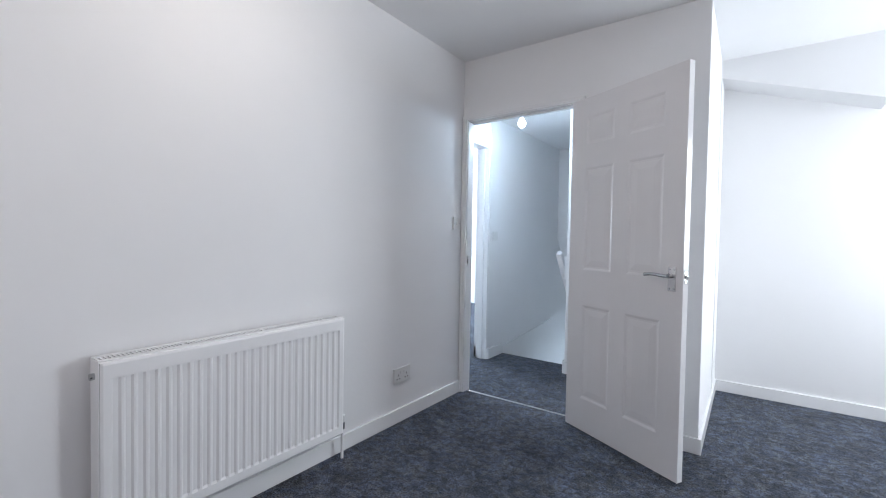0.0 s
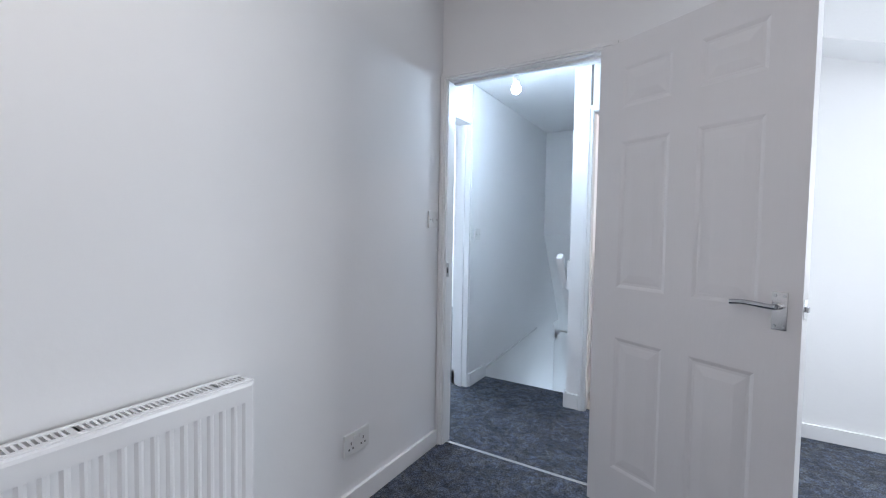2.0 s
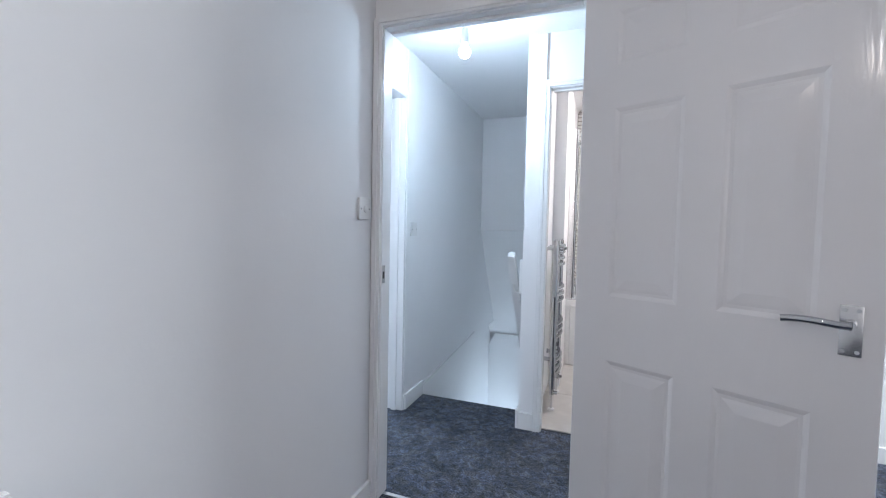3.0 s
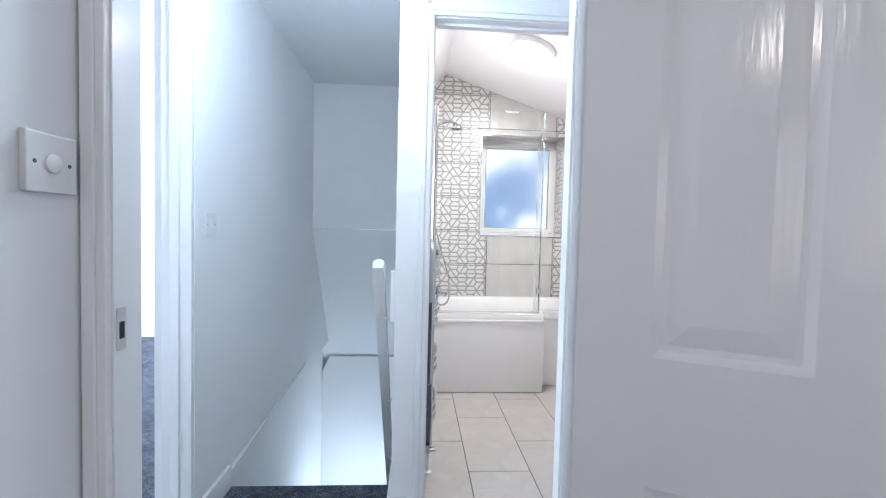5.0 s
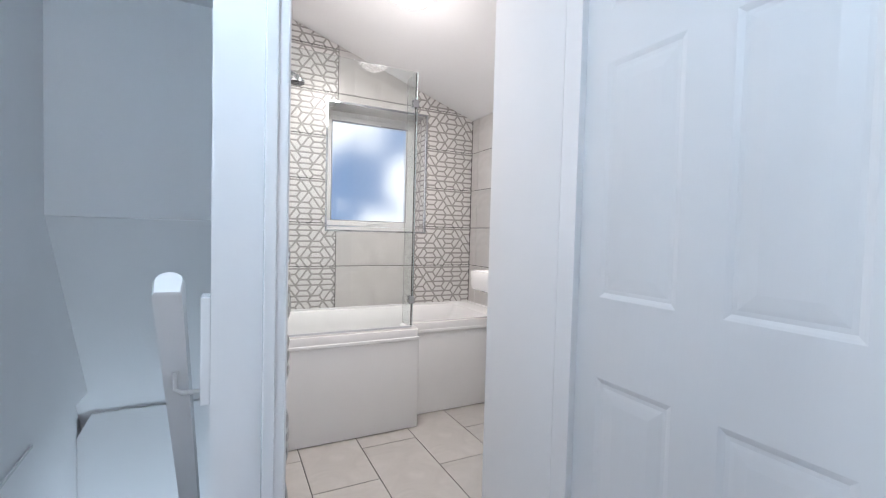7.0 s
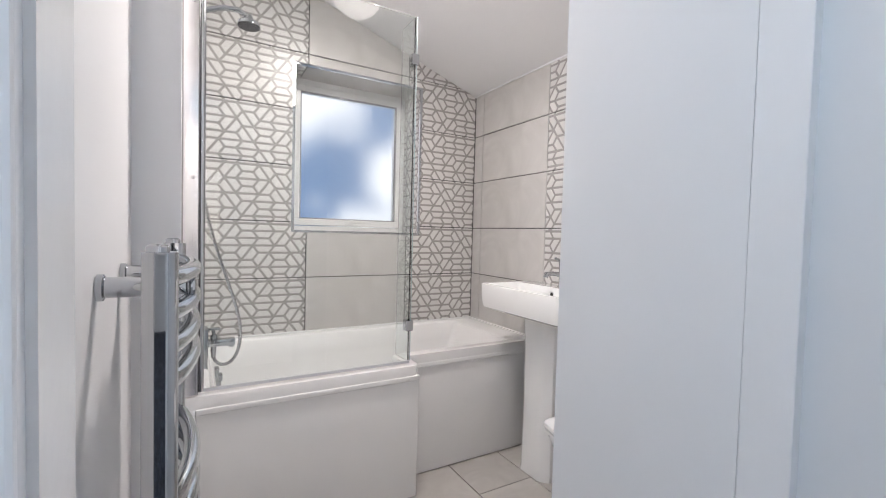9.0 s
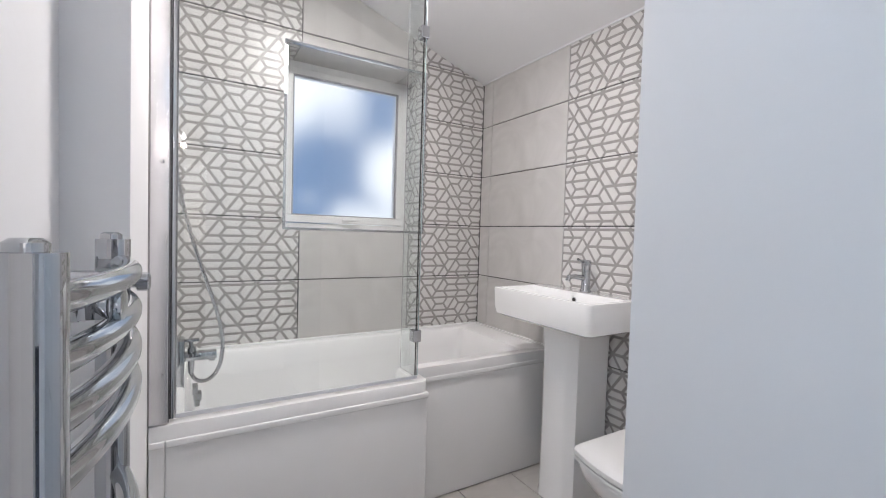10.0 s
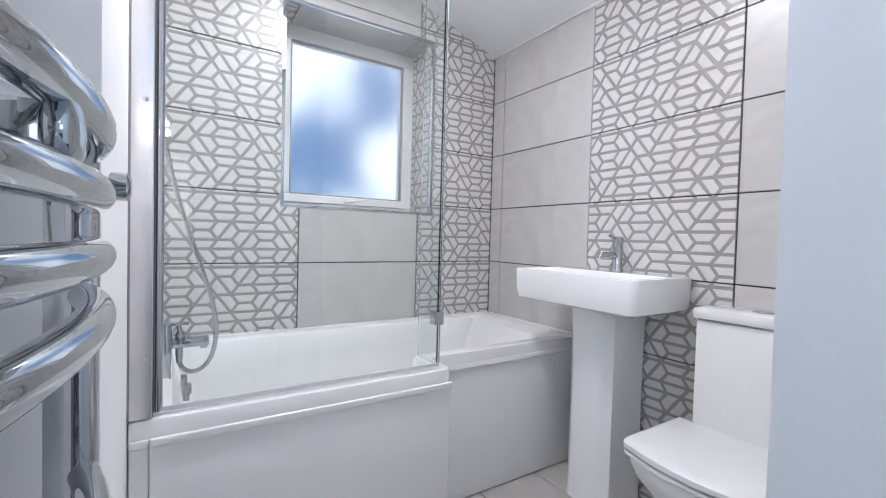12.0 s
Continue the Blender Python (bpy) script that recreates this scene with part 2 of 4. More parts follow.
# bedroom shell
struct("wall_bedroom_left", boxes((-0.10, 0.0, -3.7, 0.0, 0, 2.5)), WALL, "matt white painted plaster wall behind a radiator", "wall")
struct("wall_bedroom_door", boxes((-0.36, 0.015, 0.0, 0.07, 0, 2.5), (0.015, 0.858, 0.0, 0.07, 2.018, 2.5), (0.858, 0.96, 0.0, 0.016, 0, 2.5), (0.96, 1.54, 0.0, 0.07, 0, 2.5)),
       WALL, "white painted wall with the bedroom doorway", "wall")
struct("wall_bedroom_alcove_side", boxes((1.45, 1.54, 0.07, 0.955, 0, 2.6), (1.5, 1.545, 0.955, 1.305, 0, 2.6)), WALL, "white painted side wall of the bedroom alcove", "wall")
struct("wall_bedroom_alcove_back", boxes((1.545, 3.8, 1.25, 1.30, 0, 2.6)), WALL, "bright white alcove wall lit by daylight", "wall")
struct("wall_bedroom_right", boxes((3.7, 3.8, -3.7, -0.20, 0, 2.5), (3.7, 3.8, 1.0, 1.25, 0, 2.5), (3.7, 3.8, -0.20, 1.0, 0, 0.85), (3.7, 3.8, -0.20, 1.0, 2.05, 2.5)),
       WALL, "white wall with a window opening", "wall")
struct("wall_bedroom_rear", boxes((-0.1, 0.6, -3.8, -3.7, 0, 2.5), (2.2, 3.8, -3.8, -3.7, 0, 2.5), (0.6, 2.2, -3.8, -3.7, 0, 0.85), (0.6, 2.2, -3.8, -3.7, 2.05, 2.5)),
       WALL, "white wall with a wide window opening", "wall")
struct("ceiling_bedroom", boxes((-0.1, 3.8, -3.8, 0.0, BED_H, 2.55), (1.54, 3.8, 0.0, 1.25, BED_H, 2.55)), CEIL, "plain white painted bedroom ceiling", "ceiling")
struct("floor_bedroom", boxes((-0.1, 3.8, -3.8, 0.035, -0.05, 0.0), (1.5, 3.8, 0.03, 1.3, -0.05, 0.0)), CARPET, "dark blue-grey twist pile bedroom carpet", "carpet")
# landing and stairwell
struct("floor_landing", boxes((-0.40, 1.46, 0.045, 0.93, -0.05, 0.0), (-0.27, 0.485, 0.93, 1.145, -0.05, 0.0), bevel=0.004), CARPET, "dark blue-grey landing carpet", "carpet")
struct("landing_nosing", tube(B(), [(-0.255, 1.145, -0.022), (0.479, 1.145, -0.022)], 0.022, 12), CARPET, "carpeted rounded stair nosing", "stair nosing", True)
struct("wall_side_room_door", boxes((-0.36, -0.26, 0.07, 0.86, 2.0, 2.5)), WALL, "white wall over the side doorway", "wall")
struct("wall_stair_left", boxes((-0.36, -0.255, 0.86, 4.7, 0.10, 2.5), (-0.36, -0.255, 0.86, 1.165, -0.3, 0.10), (-0.40, -0.33, 0.86, 1.95, -2.7, 0.10), (-0.40, -0.33, 2.85, 4.7, -2.7, 0.10), (-0.40, -0.33, 1.95, 2.85, -1.08, 0.10)), WALL, "white stairwell wall with a shallow ledge line", "wall")
struct("wall_stair_right", boxes((0.479, 0.545, 0.90, 4.7, -2.7, 2.62), (0.545, 0.584, 0.90, 0.96, -0.05, 2.62)), WALL, "white wall between stairs and bathroom", "wall")
struct("wall_stair_bulkhead", boxes((-0.26, 0.485, 2.62, 2.73, 1.165, 2.5)), WALL, "white bulkhead wall hanging over the stairs", "wall")
bm = B()
for x in (-0.335, 0.485):
    for y, z in ((2.625, 1.163), (2.73, 1.163), (3.733, -0.30), (3.553, -0.30)):
        bm.verts.new((x, y, z))
v = list(bm.verts)
for f in ((0, 1, 2, 3), (4, 7, 6, 5), (0, 4, 5, 1), (1, 5, 6, 2), (2, 6, 7, 3), (3, 7, 4, 0)):
    bm.faces.new([v[i] for i in f])
struct("ceiling_stair_soffit", bm, CEIL, "sloping white soffit below the stair bulkhead", "ceiling")
struct("wall_stair_end", boxes((-0.40, 0.545, 4.6, 4.7, -2.7, 1.165)), WALL, "pale far wall of the stairwell", "wall")
struct("wall_bathroom_over_door", boxes((0.60, 1.348, 0.90, 1.0, 2.0, 2.62), (1.36, 1.46, 0.90, 0.9625, 2.0, 2.62)), WALL, "white wall over the bathroom doorway", "wall")
struct("wall_bathroom_right_nib", boxes((1.3496, 1.54, 0.9622, 1.322, -0.05, 2.62)), WALL, "white wall end beside the bathroom doorway", "wall")
struct("ceiling_landing", boxes((-0.40, 1.50, 0.07, 0.90, LAND_H, 2.45), (-0.36, 0.50, 0.90, 2.70, LAND_H, 2.45)), CEIL, "plain white landing ceiling", "ceiling")
struct("floor_hall", boxes((-0.40, 0.545, 0.9, 4.7, -2.75, -2.7)), CARPET, "dark carpet at the foot of the stairs", "carpet")
# side room
struct("wall_side_room", boxes((-3.8, -0.36, 3.8, 3.9, 0, 2.5), (-3.8, -0.36, -0.5, -0.4, 0, 2.5), (-3.8, -3.7, -0.5, 1.6, 0, 2.5), (-3.8, -3.7, 3.4, 3.9, 0, 2.5),
                               (-3.8, -3.7, 1.6, 3.4, 0, 0.8), (-3.8, -3.7, 1.6, 3.4, 2.1, 2.5), (-0.40, -0.36, 0.86, 3.8, 0, 2.5), (-0.40, -0.36, -0.4, 0.07, 0, 2.5)),
       WALL, "bright white walls of the neighbouring room", "wall")
struct("ceiling_side_room", boxes((-3.8, -0.36, -0.5, 3.9, SIDE_H, 2.5)), CEIL, "white ceiling of the neighbouring room", "ceiling")
struct("floor_side_room", boxes((-3.8, -0.38, -0.5, 3.9, -0.05, -0.001)), CARPET, "blue-grey carpet in the neighbouring room", "carpet")


# bathroom shell: the ceiling falls towards the right
def slope(x):
    return 2.823 - 0.335 * x


struct("wall_bathroom_left", prism(boxes((0.535, 0.557, 0.97, 1.70, -0.05, 2.7)), [(0.535, 1.70), (0.641, 1.70), (0.626, 2.25), (0.626, 3.072), (0.535, 3.072)], -0.05, 2.7), WALL, "white painted bathroom wall with a boxed-out nib", "wall")
struct("wall_bathroom_front", boxes((1.54, 2.40, 1.29, 1.322, -0.05, 2.6)), WALL, "white painted bathroom wall", "wall")
WX0, WX1, WZ0, WZ1 = 1.104, 1.887, 1.122, 2.047
wall_back = struct("wall_bathroom_back", boxes((0.53, WX0, 3.072, 3.412, -0.05, 2.8), (WX1, 2.40, 3.072, 3.412, -0.05, 2.8), (WX0, WX1, 3.072, 3.412, -0.05, WZ0), (WX0, WX1, 3.072, 3.412, WZ1, 2.8)),
                   GROUT, "bathroom wall tiled in pale and patterned tiles", "wall")
wall_right = struct("wall_bathroom_right", boxes((2.293, 2.40, 1.29, 3.072, -0.05, 2.7)), GROUT, "bathroom wall tiled in pale and patterned tiles", "wall")
bm = B()
prof = [(0.53, 2.28), (0.785, 2.56), (2.40, slope(2.40)), (2.40, 2.9), (0.53, 2.9)]
lo = [bm.verts.new((x, 0.98, z)) for x, z in prof]
hi = [bm.verts.new((x, 3.412, z)) for x, z in prof]
bm.faces.new(lo)
bm.faces.new(hi[::-1])
for i in range(5):
    bm.faces.new((lo[i], lo[(i + 1) % 5], hi[(i + 1) % 5], hi[i]))
struct("ceiling_bathroom", bm, CEIL, "sloping white bathroom ceiling", "ceiling")
floor_bath = struct("floor_bathroom", boxes((0.485, 2.40, 0.945, 3.072, -0.06, -0.006)), GROUT, "bathroom floor of large warm grey tiles", "floor")


# ---- trim ----
def skirting(name, x0, x1, y0, y1, label="white gloss skirting board", h=0.085):
    bm = boxes((x0, x1, y0, y1, 0, h), bevel=0.003)
    return struct(name, bm, GLOSS, label, "skirting board")


skirting("baseboard_1", 0.0, 0.016, -3.7, -0.017)
skirting("baseboard_2", 0.896, 1.557, -0.016, 0.0)
skirting("baseboard_3", 1.54, 1.556, 0.0, 1.234)
skirting("baseboard_4", 1.54, 3.7, 1.234, 1.25)
skirting("baseboard_5", 1.334, 1.35, 1.003, 1.338, h=0.075)
skirting("baseboard_6", -0.255, -0.24, 0.862, 1.15, "white painted landing skirting board", 0.10)
skirting("baseboard_7", -3.7, -0.42, 3.784, 3.8, "white skirting board in the neighbouring room", 0.1)
skirting("baseboard_8", 0.464, 0.479, 0.887, 1.13, "white painted skirting block at the stair head", 0.11)
skirting("baseboard_9", 0.4795, 0.564, 0.885, 0.90, "white painted skirting board under the architrave", 0.10)
skirting("baseboard_10", -0.365, -0.25, 0.846, 0.862, "white painted skirting block on the door jamb", 0.10)


def doorway(name, x0, x1, y0, y1, top, face_y, out, label, sides=(1, 1), w=0.052, w_right=None, stops=(1, 1), right_depth=None):
    """Lining, stop and moulded architrave round an opening in a wall that runs along x."""
    d = thing(name, ((x0 + x1) / 2, (y0 + y1) / 2, 0), label, "door frame", kind="structure")
    base = Vector(d.location)

    def put(n, bm, lab=""):
        bmesh.ops.translate(bm, verts=bm.verts, vec=-base)
        part(n, bm, GLOSS, d, lab)
    t = 0.028
    wr = w_right or w
    put("lining", boxes((x0 - t, x0, y0 - 0.002, y1 + 0.002, 0, top)))
    ya, yb = right_depth or (y0 - 0.002, y1 + 0.002)
    put("lining", boxes((x1, x1 + t, ya, yb, 0, top), bevel=0.0015))
    put("lining", boxes((x0 - t, x1 + t, y0 - 0.002, y1 + 0.002, top, top + t)))
    ys = y0 + 0.036
    if stops[0]:
        put("stop", boxes((x0, x0 + 0.011, ys, ys + 0.03, 0, top), bevel=0.001))
    if stops[1]:
        put("stop", boxes((x1 - 0.011, x1, ys, ys + 0.03, 0, top), bevel=0.001))
    put("stop", boxes((x0 + 0.011, x1 - 0.011, ys, ys + 0.03, top - 0.011, top), bevel=0.001))
    for k, (a, b) in enumerate(((x0 - w - 0.004, x0 - 0.004), (x1 + 0.004, x1 + wr + 0.004))):
        if sides[k]:
            inner = b if k == 0 else a
            bm = B()
            f0, f1 = sorted((face_y, face_y + out * 0.016))
            box(bm, a, b, f0, f1, 0, top + w, bevel=0.003)
            g0, g1 = sorted((face_y + out * 0.014, face_y + out * 0.022))
            s = 1 if k == 0 else -1
            oa, ob_ = sorted((a if k == 0 else b, (a if k == 0 else b) + s * 0.022))
            box(bm, oa, ob_, g0, g1, 0, top + w - 0.001, bevel=0.003)
            put("architrave", bm)
    bm = B()
    f0, f1 = sorted((face_y, face_y + out * 0.016))
    box(bm, x0 - 0.004, x1 + 0.004, f0, f1, top + 0.004, top + w, bevel=0.003)
    g0, g1 = sorted((face_y + out * 0.014, face_y + out * 0.022))
    box(bm, x0 - w + 0.015, x1 + wr - 0.015, g0, g1, top + w - 0.022, top + w - 0.001, bevel=0.003)
    put("architrave", bm)
    return d


frame_bed = doorway("door_frame_1", 0.043, 0.830, 0.0, 0.07, 1.990, 0.0, -1, "white gloss bedroom door frame with moulded architrave", w=0.036, w_right=0.060, stops=(0, 0), right_depth=(-0.012, 0.018))
frame_bath = doorway("door_frame_2", 0.612, 1.35, 0.90, 0.96, 1.975, 0.90, -1, "white gloss bathroom door frame with moulded architrave", sides=(1, 0), w=0.042, stops=(0, 0))
d = thing("door_frame_3", (-0.31, 0.86, 0), "white painted lining of the side room doorway", "door frame", kind="structure")
for nm, dims in (("lining", (-0.055, 0.052, -0.02, 0.0, 0, 2.0)), ("stop", (-0.02, 0.012, -0.032, -0.02, 0, 1.98)), ("lining", (-0.055, 0.052, -0.76, 0.0, 1.98, 2.0))):
    part(nm, boxes(dims, bevel=0.002), GLOSS, d)
struct("trim_threshold", boxes((0.045, 0.828, 0.030, 0.050, -0.01, 0.004), bevel=0.002), STEEL, "thin metal carpet threshold bar", "threshold bar")


# ---- doors ----
def panel_door(name, w, h, label, handle=True, latch=True, paint=None):
    """Six-panel moulded door: hinge at the origin, leaf along +x, faces at y = 0 and y = 0.036."""
    d = thing(name, (0, 0, 0), label, "door")
    t = 0.036
    cols = [(0.115, 0.115 + (w - 0.33) / 2), (w - 0.115 - (w - 0.33) / 2, w - 0.115)]
    rows = [(0.20, 0.755), (0.965, 1.565), (1.70, 1.865)]
    bm = B()
    xs = sorted({0, w, *[c for p in cols for c in p]})
    zs = sorted({0.008, h, *[c for p in rows for c in p]})
    for y, sgn in ((0, 1), (t, -1)):
        for i in range(len(xs) - 1):
            for j in range(len(zs) - 1):
                x0, x1, z0, z1 = xs[i], xs[i + 1], zs[j], zs[j + 1]
                if (x0, x1) in cols and (z0, z1) in rows:
                    # moulded recess: slopes in, then rises to a raised field
                    rings = []
                    for ins, dep in ((0, 0), (0.006, 0.0017), (0.013, 0.0042), (0.022, 0.0045), (0.030, 0.0034), (0.056, 0.001)):
                        yy = y + sgn * dep
                        rings.append([bm.verts.new(p) for p in ((x0 + ins, yy, z0 + ins), (x1 - ins, yy, z0 + ins), (x1 - ins, yy, z1 - ins), (x0 + ins, yy, z1 - ins))])
                    for a, b in zip(rings, rings[1:]):
                        for k in range(4):
                            bm.faces.new((a[k], a[(k + 1) % 4], b[(k + 1) % 4], b[k]))
                    bm.faces.new(rings[-1])
                else:
                    bm.faces.new([bm.verts.new(p) for p in ((x0, y, z0), (x1, y, z0), (x1, y, z1), (x0, y, z1))])
    for a, b in (((0, 0.008), (w, 0.008)), ((w, 0.008), (w, h)), ((w, h), (0, h)), ((0, h), (0, 0.008))):
        bm.faces.new([bm.verts.new(p) for p in ((a[0], 0, a[1]), (b[0], 0, b[1]), (b[0], t, b[1]), (a[0], t, a[1]))])
    bmesh.ops.remove_doubles(bm, verts=bm.verts, dist=0.0004)
    part("leaf", bm, paint or DOOR, d)
    if handle:
        for y, s in ((0, -1), (t, 1)):
            bm = B()
            y0, y1 = sorted((y, y + s * 0.006))
            box(bm, w - 0.075, w - 0.035, y0, y1, 0.905, 1.02, bevel=0.002)
            pl = part("handle_plate", bm, STEEL, d, "brushed chrome lever plate", True)
            bm = B()
            cx, cz = w - 0.055, 0.978
            tube(bm, [(cx, y, cz), (cx, y + s * 0.02, cz), (cx, y + s * 0.038, cz)], 0.011, 14)
            pts = [(cx + 0.004, y + s * 0.044, cz)] + [(cx - 0.02 - 0.1 * k / 6, y + s * (0.046 + 0.004 * math.sin(k)), cz + 0.004 * math.sin(k * 0.55)) for k in range(7)]
            tube(bm, pts, 0.0085, 12)
            part("lever", bm, CHROME, pl, "curved chrome lever", True)
            for sx in (-0.012, 0.012):
                for sz in (0.916, 1.009):
                    part("screw", lathe(B(), [(0.0045, 0), (0.0045, 0.0012), (0.002, 0.002)], (cx + sx, y + s * 0.006 if s > 0 else y - 0.008, sz), "y", 10), CHROME, pl, "", True)
    if latch:
        bm = boxes((w - 0.001, w + 0.0015, 0.007, 0.029, 0.945, 1.005), bevel=0.0005)
        la = part("latch_plate", bm, STEEL, d, "metal latch plate on the door edge")
        part("latch_bolt", boxes((w, w + 0.010, 0.012, 0.024, 0.967, 0.983), bevel=0.002), CHROME, la)
    for z in (0.22, 1.70):
        part("hinge", tube(B(), [(-0.004, t + 0.003, z), (-0.004, t + 0.003, z + 0.09)], 0.006, 10), STEEL, d, "metal butt hinge", True)
    return d


door_bed = panel_door("bedroom_door", 0.743, 1.975, "white six-panel bedroom door standing wide open")
door_bed.matrix_basis = pose(0.834, -0.060, 0.0, 0, 0, -27.9)
door_bath = panel_door("bathroom_door", 0.755, 1.965, "white six-panel bathroom door folded back on the landing", handle=False, latch=False, paint=SATIN)
door_bath.matrix_basis = pose(1.372, 0.94, 0.008, 0, 0, -90)

bm = boxes((0.0425, 0.0445, 0.004, 0.028, 0.935, 1.01), bevel=0.0005)
keep = tagged(new("strike_plate", mesh_of("strike_plate", bm, STEEL)), "small metal strike plate on the door lining", "strike plate")
keep2 = part("latch_hole", boxes((0.0443, 0.0450, 0.010, 0.022, 0.955, 0.985)), DARK, keep)


# ---- bedroom things ----
def radiator():
    y0, y1, z0, z1 = -2.208, -1.213, 0.142, 0.732
    r = thing("radiator", (0.06, (y0 + y1) / 2, 0), "white double-panel convector radiator with fluted front", "radiator")
    off = -Vector(r.location)

    def put(n, bm, m=ENAMEL, lab="", sm=False):
        bmesh.ops.translate(bm, verts=bm.verts, vec=off)
        return part(n, bm, m, r, lab, sm)
    # fluted front panel: profile swept upright
    prof = []
    n, pitch = 27, 0.0347
    xs_f, xs_b = 0.106, 0.0990
    prof.append((y0 + 0.004, xs_f - 0.004))
    prof.append((y0 + 0.012, xs_f))
    for i in range(n):
        c = y0 + 0.046 + pitch * i
        prof += [(c - 0.0150, xs_f), (c - 0.0070, xs_b), (c + 0.0070, xs_b), (c + 0.0135, xs_f)]
    prof += [(y1 - 0.012, xs_f), (y1 - 0.004, xs_f - 0.004)]
    bm = B()
    levels = ((z0 + 0.045, 0), (z0 + 0.053, 1), (z1 - 0.0585, 1), (z1 - 0.0575, 0), (z1 - 0.012, 0), (z1 - 0.004, 2), (z1, 3))
    rows = []
    rows.append([bm.verts.new((xs_f - 0.012, y, z0)) for y, x in prof])
    rows.append([bm.verts.new((xs_f - (0.004 if k in (0, len(prof) - 1) else 0), y, z0 + 0.012)) for k, (y, x) in enumerate(prof)])
    for z, mode in levels:
        row = []
        for k, (y, x) in enumerate(prof):
            edge = k in (0, len(prof) - 1)
            xx = x if mode == 1 else (xs_f - (0.004 if edge else 0)) if mode == 0 else xs_f - 0.003 if mode == 2 else xs_f - 0.010
            row.append(bm.verts.new((xx, y, z)))
        rows.append(row)
    for a, b in zip(rows, rows[1:]):
        for k in range(len(prof) - 1):
            bm.faces.new((a[k], a[k + 1], b[k + 1], b[k]))
    put("front_panel", bm, ENAMEL, "fluted white steel panel")
    put("back_panel", boxes((0.030, 0.040, y0 + 0.01, y1 - 0.01, z0 + 0.01, z1 - 0.015), bevel=0.003))
    for y in (y0, y1 - 0.004):
        put("side_panel", boxes((0.028, 0.1005, y, y + 0.004, z0 + 0.02, z1), bevel=0.0015))
    bm = B()
    box(bm, 0.028, 0.040, y0, y1, z1 - 0.002, z1 + 0.006, bevel=0.0015)
    box(bm, 0.088, 0.098, y0, y1, z1 - 0.002, z1 + 0.003, bevel=0.0015)
    box(bm, 0.038, 0.044, y0, y1, z1 - 0.001, z1 + 0.004)
    box(bm, 0.082, 0.090, y0, y1, z1 - 0.001, z1 + 0.0035)
    for k in range(79):
        y = y0 + 0.004 + 0.0125 * k
        box(bm, 0.043, 0.083, y, y + (0.018 if k % 25 == 20 else 0.0055), z1 + 0.0005, z1 + 0.0035)
    put("top_grille", bm, ENAMEL, "white slotted top grille")
    # plain black block, no fins: its colour gives the shade under the grille
    put("inner_shade_block", boxes((0.042, 0.082, y0 + 0.02, y1 - 0.02, z0 + 0.05, z1 - 0.014)), DARK, "black block for the shade inside the radiator")
    bm = B()
    yv = y1 + 0.025
    tube(bm, [(0.065, y1 - 0.006, z0 + 0.03), (0.065, yv, z0 + 0.03)], 0.011, 12)
    tube(bm, [(0.065, yv, z0 + 0.010), (0.065, yv, z0 + 0.045)], 0.012, 12)
    put("feed_pipe", tube(B(), [(0.065, yv, 0.0), (0.065, yv, z0 + 0.012)], 0.0075, 12), GLOSS, "white painted feed pipe", True)
    v = put("valve", bm, CHROME, "chrome lockshield valve", True)
    v2 = part("valve_cap", lathe(B(), [(0.011, 0), (0.013, 0.005), (0.012, 0.035), (0.006, 0.04)], Vector((0.065, yv, z0 + 0.045)) + off, "z", 16), PLASTIC, v, "white valve cap", True)
    bm = B()
    tube(bm, [(0.065, y0 - 0.03, 0.0), (0.065, y0 - 0.03, z0 + 0.05)], 0.008, 12)
    tube(bm, [(0.065, y0 + 0.006, z0 + 0.03), (0.065, y0 - 0.03, z0 + 0.03)], 0.010, 12)
    put("pipe", bm, CHROME, "chrome radiator pipe", True)
    put("bleed_plug", tube(B(), [(0.065, y0 - 0.012, z1 - 0.05), (0.065, y0 + 0.002, z1 - 0.05)], 0.011, 12), CHROME, "", True)
    for yb in (y0 + 0.12, y1 - 0.12):
        put("bracket", boxes((0.0, 0.032, yb - 0.015, yb + 0.015, z0 + 0.05, z1 - 0.06)))


radiator()


def wall_plate(name, x, y, z, w, h, label, category, nrockers=1, sgn=1, material=None):
    """Square-edged plate on a wall that faces +x."""
    p = thing(name, (x, y, z), label, category)
    part("plate", boxes((0, 0.010, -w / 2, w / 2, -h / 2, h / 2), bevel=0.002), material or PLASTIC, p)
    return p


sw = wall_plate("light_switch", 0.0, -0.081, 1.245, 0.090, 0.088, "white plastic dimmer light switch plate", "light switch")
part("knob", lathe(B(), [(0.015, 0.0095), (0.0145, 0.0125), (0.012, 0.014)], (0, 0, 0.0), "x", 24), PLASTIC, sw, "round white dimmer knob", True)
for yy in (-0.031, 0.031):
    part("screw", lathe(B(), [(0.0035, 0.0098), (0.003, 0.0108)], (0, yy, 0), "x", 10), SOCKETGREY, sw, "")
sw2 = wall_plate("light_switch", -0.255, 0.964, 1.165, 0.088, 0.088, "white single rocker light switch on the stair wall", "light switch")
part("rocker", boxes((0.0095, 0.0135, -0.010, 0.010, -0.016, 0.016), bevel=0.0015), PLASTIC, sw2)
for yy in (-0.031, 0.031):
    part("screw", lathe(B(), [(0.0035, 0.0098), (0.003, 0.0108)], (0, yy, 0), "x", 10), SOCKETGREY, sw2, "")
so = wall_plate("double_socket", 0.0, -0.660, 0.288, 0.150, 0.092, "white plastic double plug socket", "plug socket")
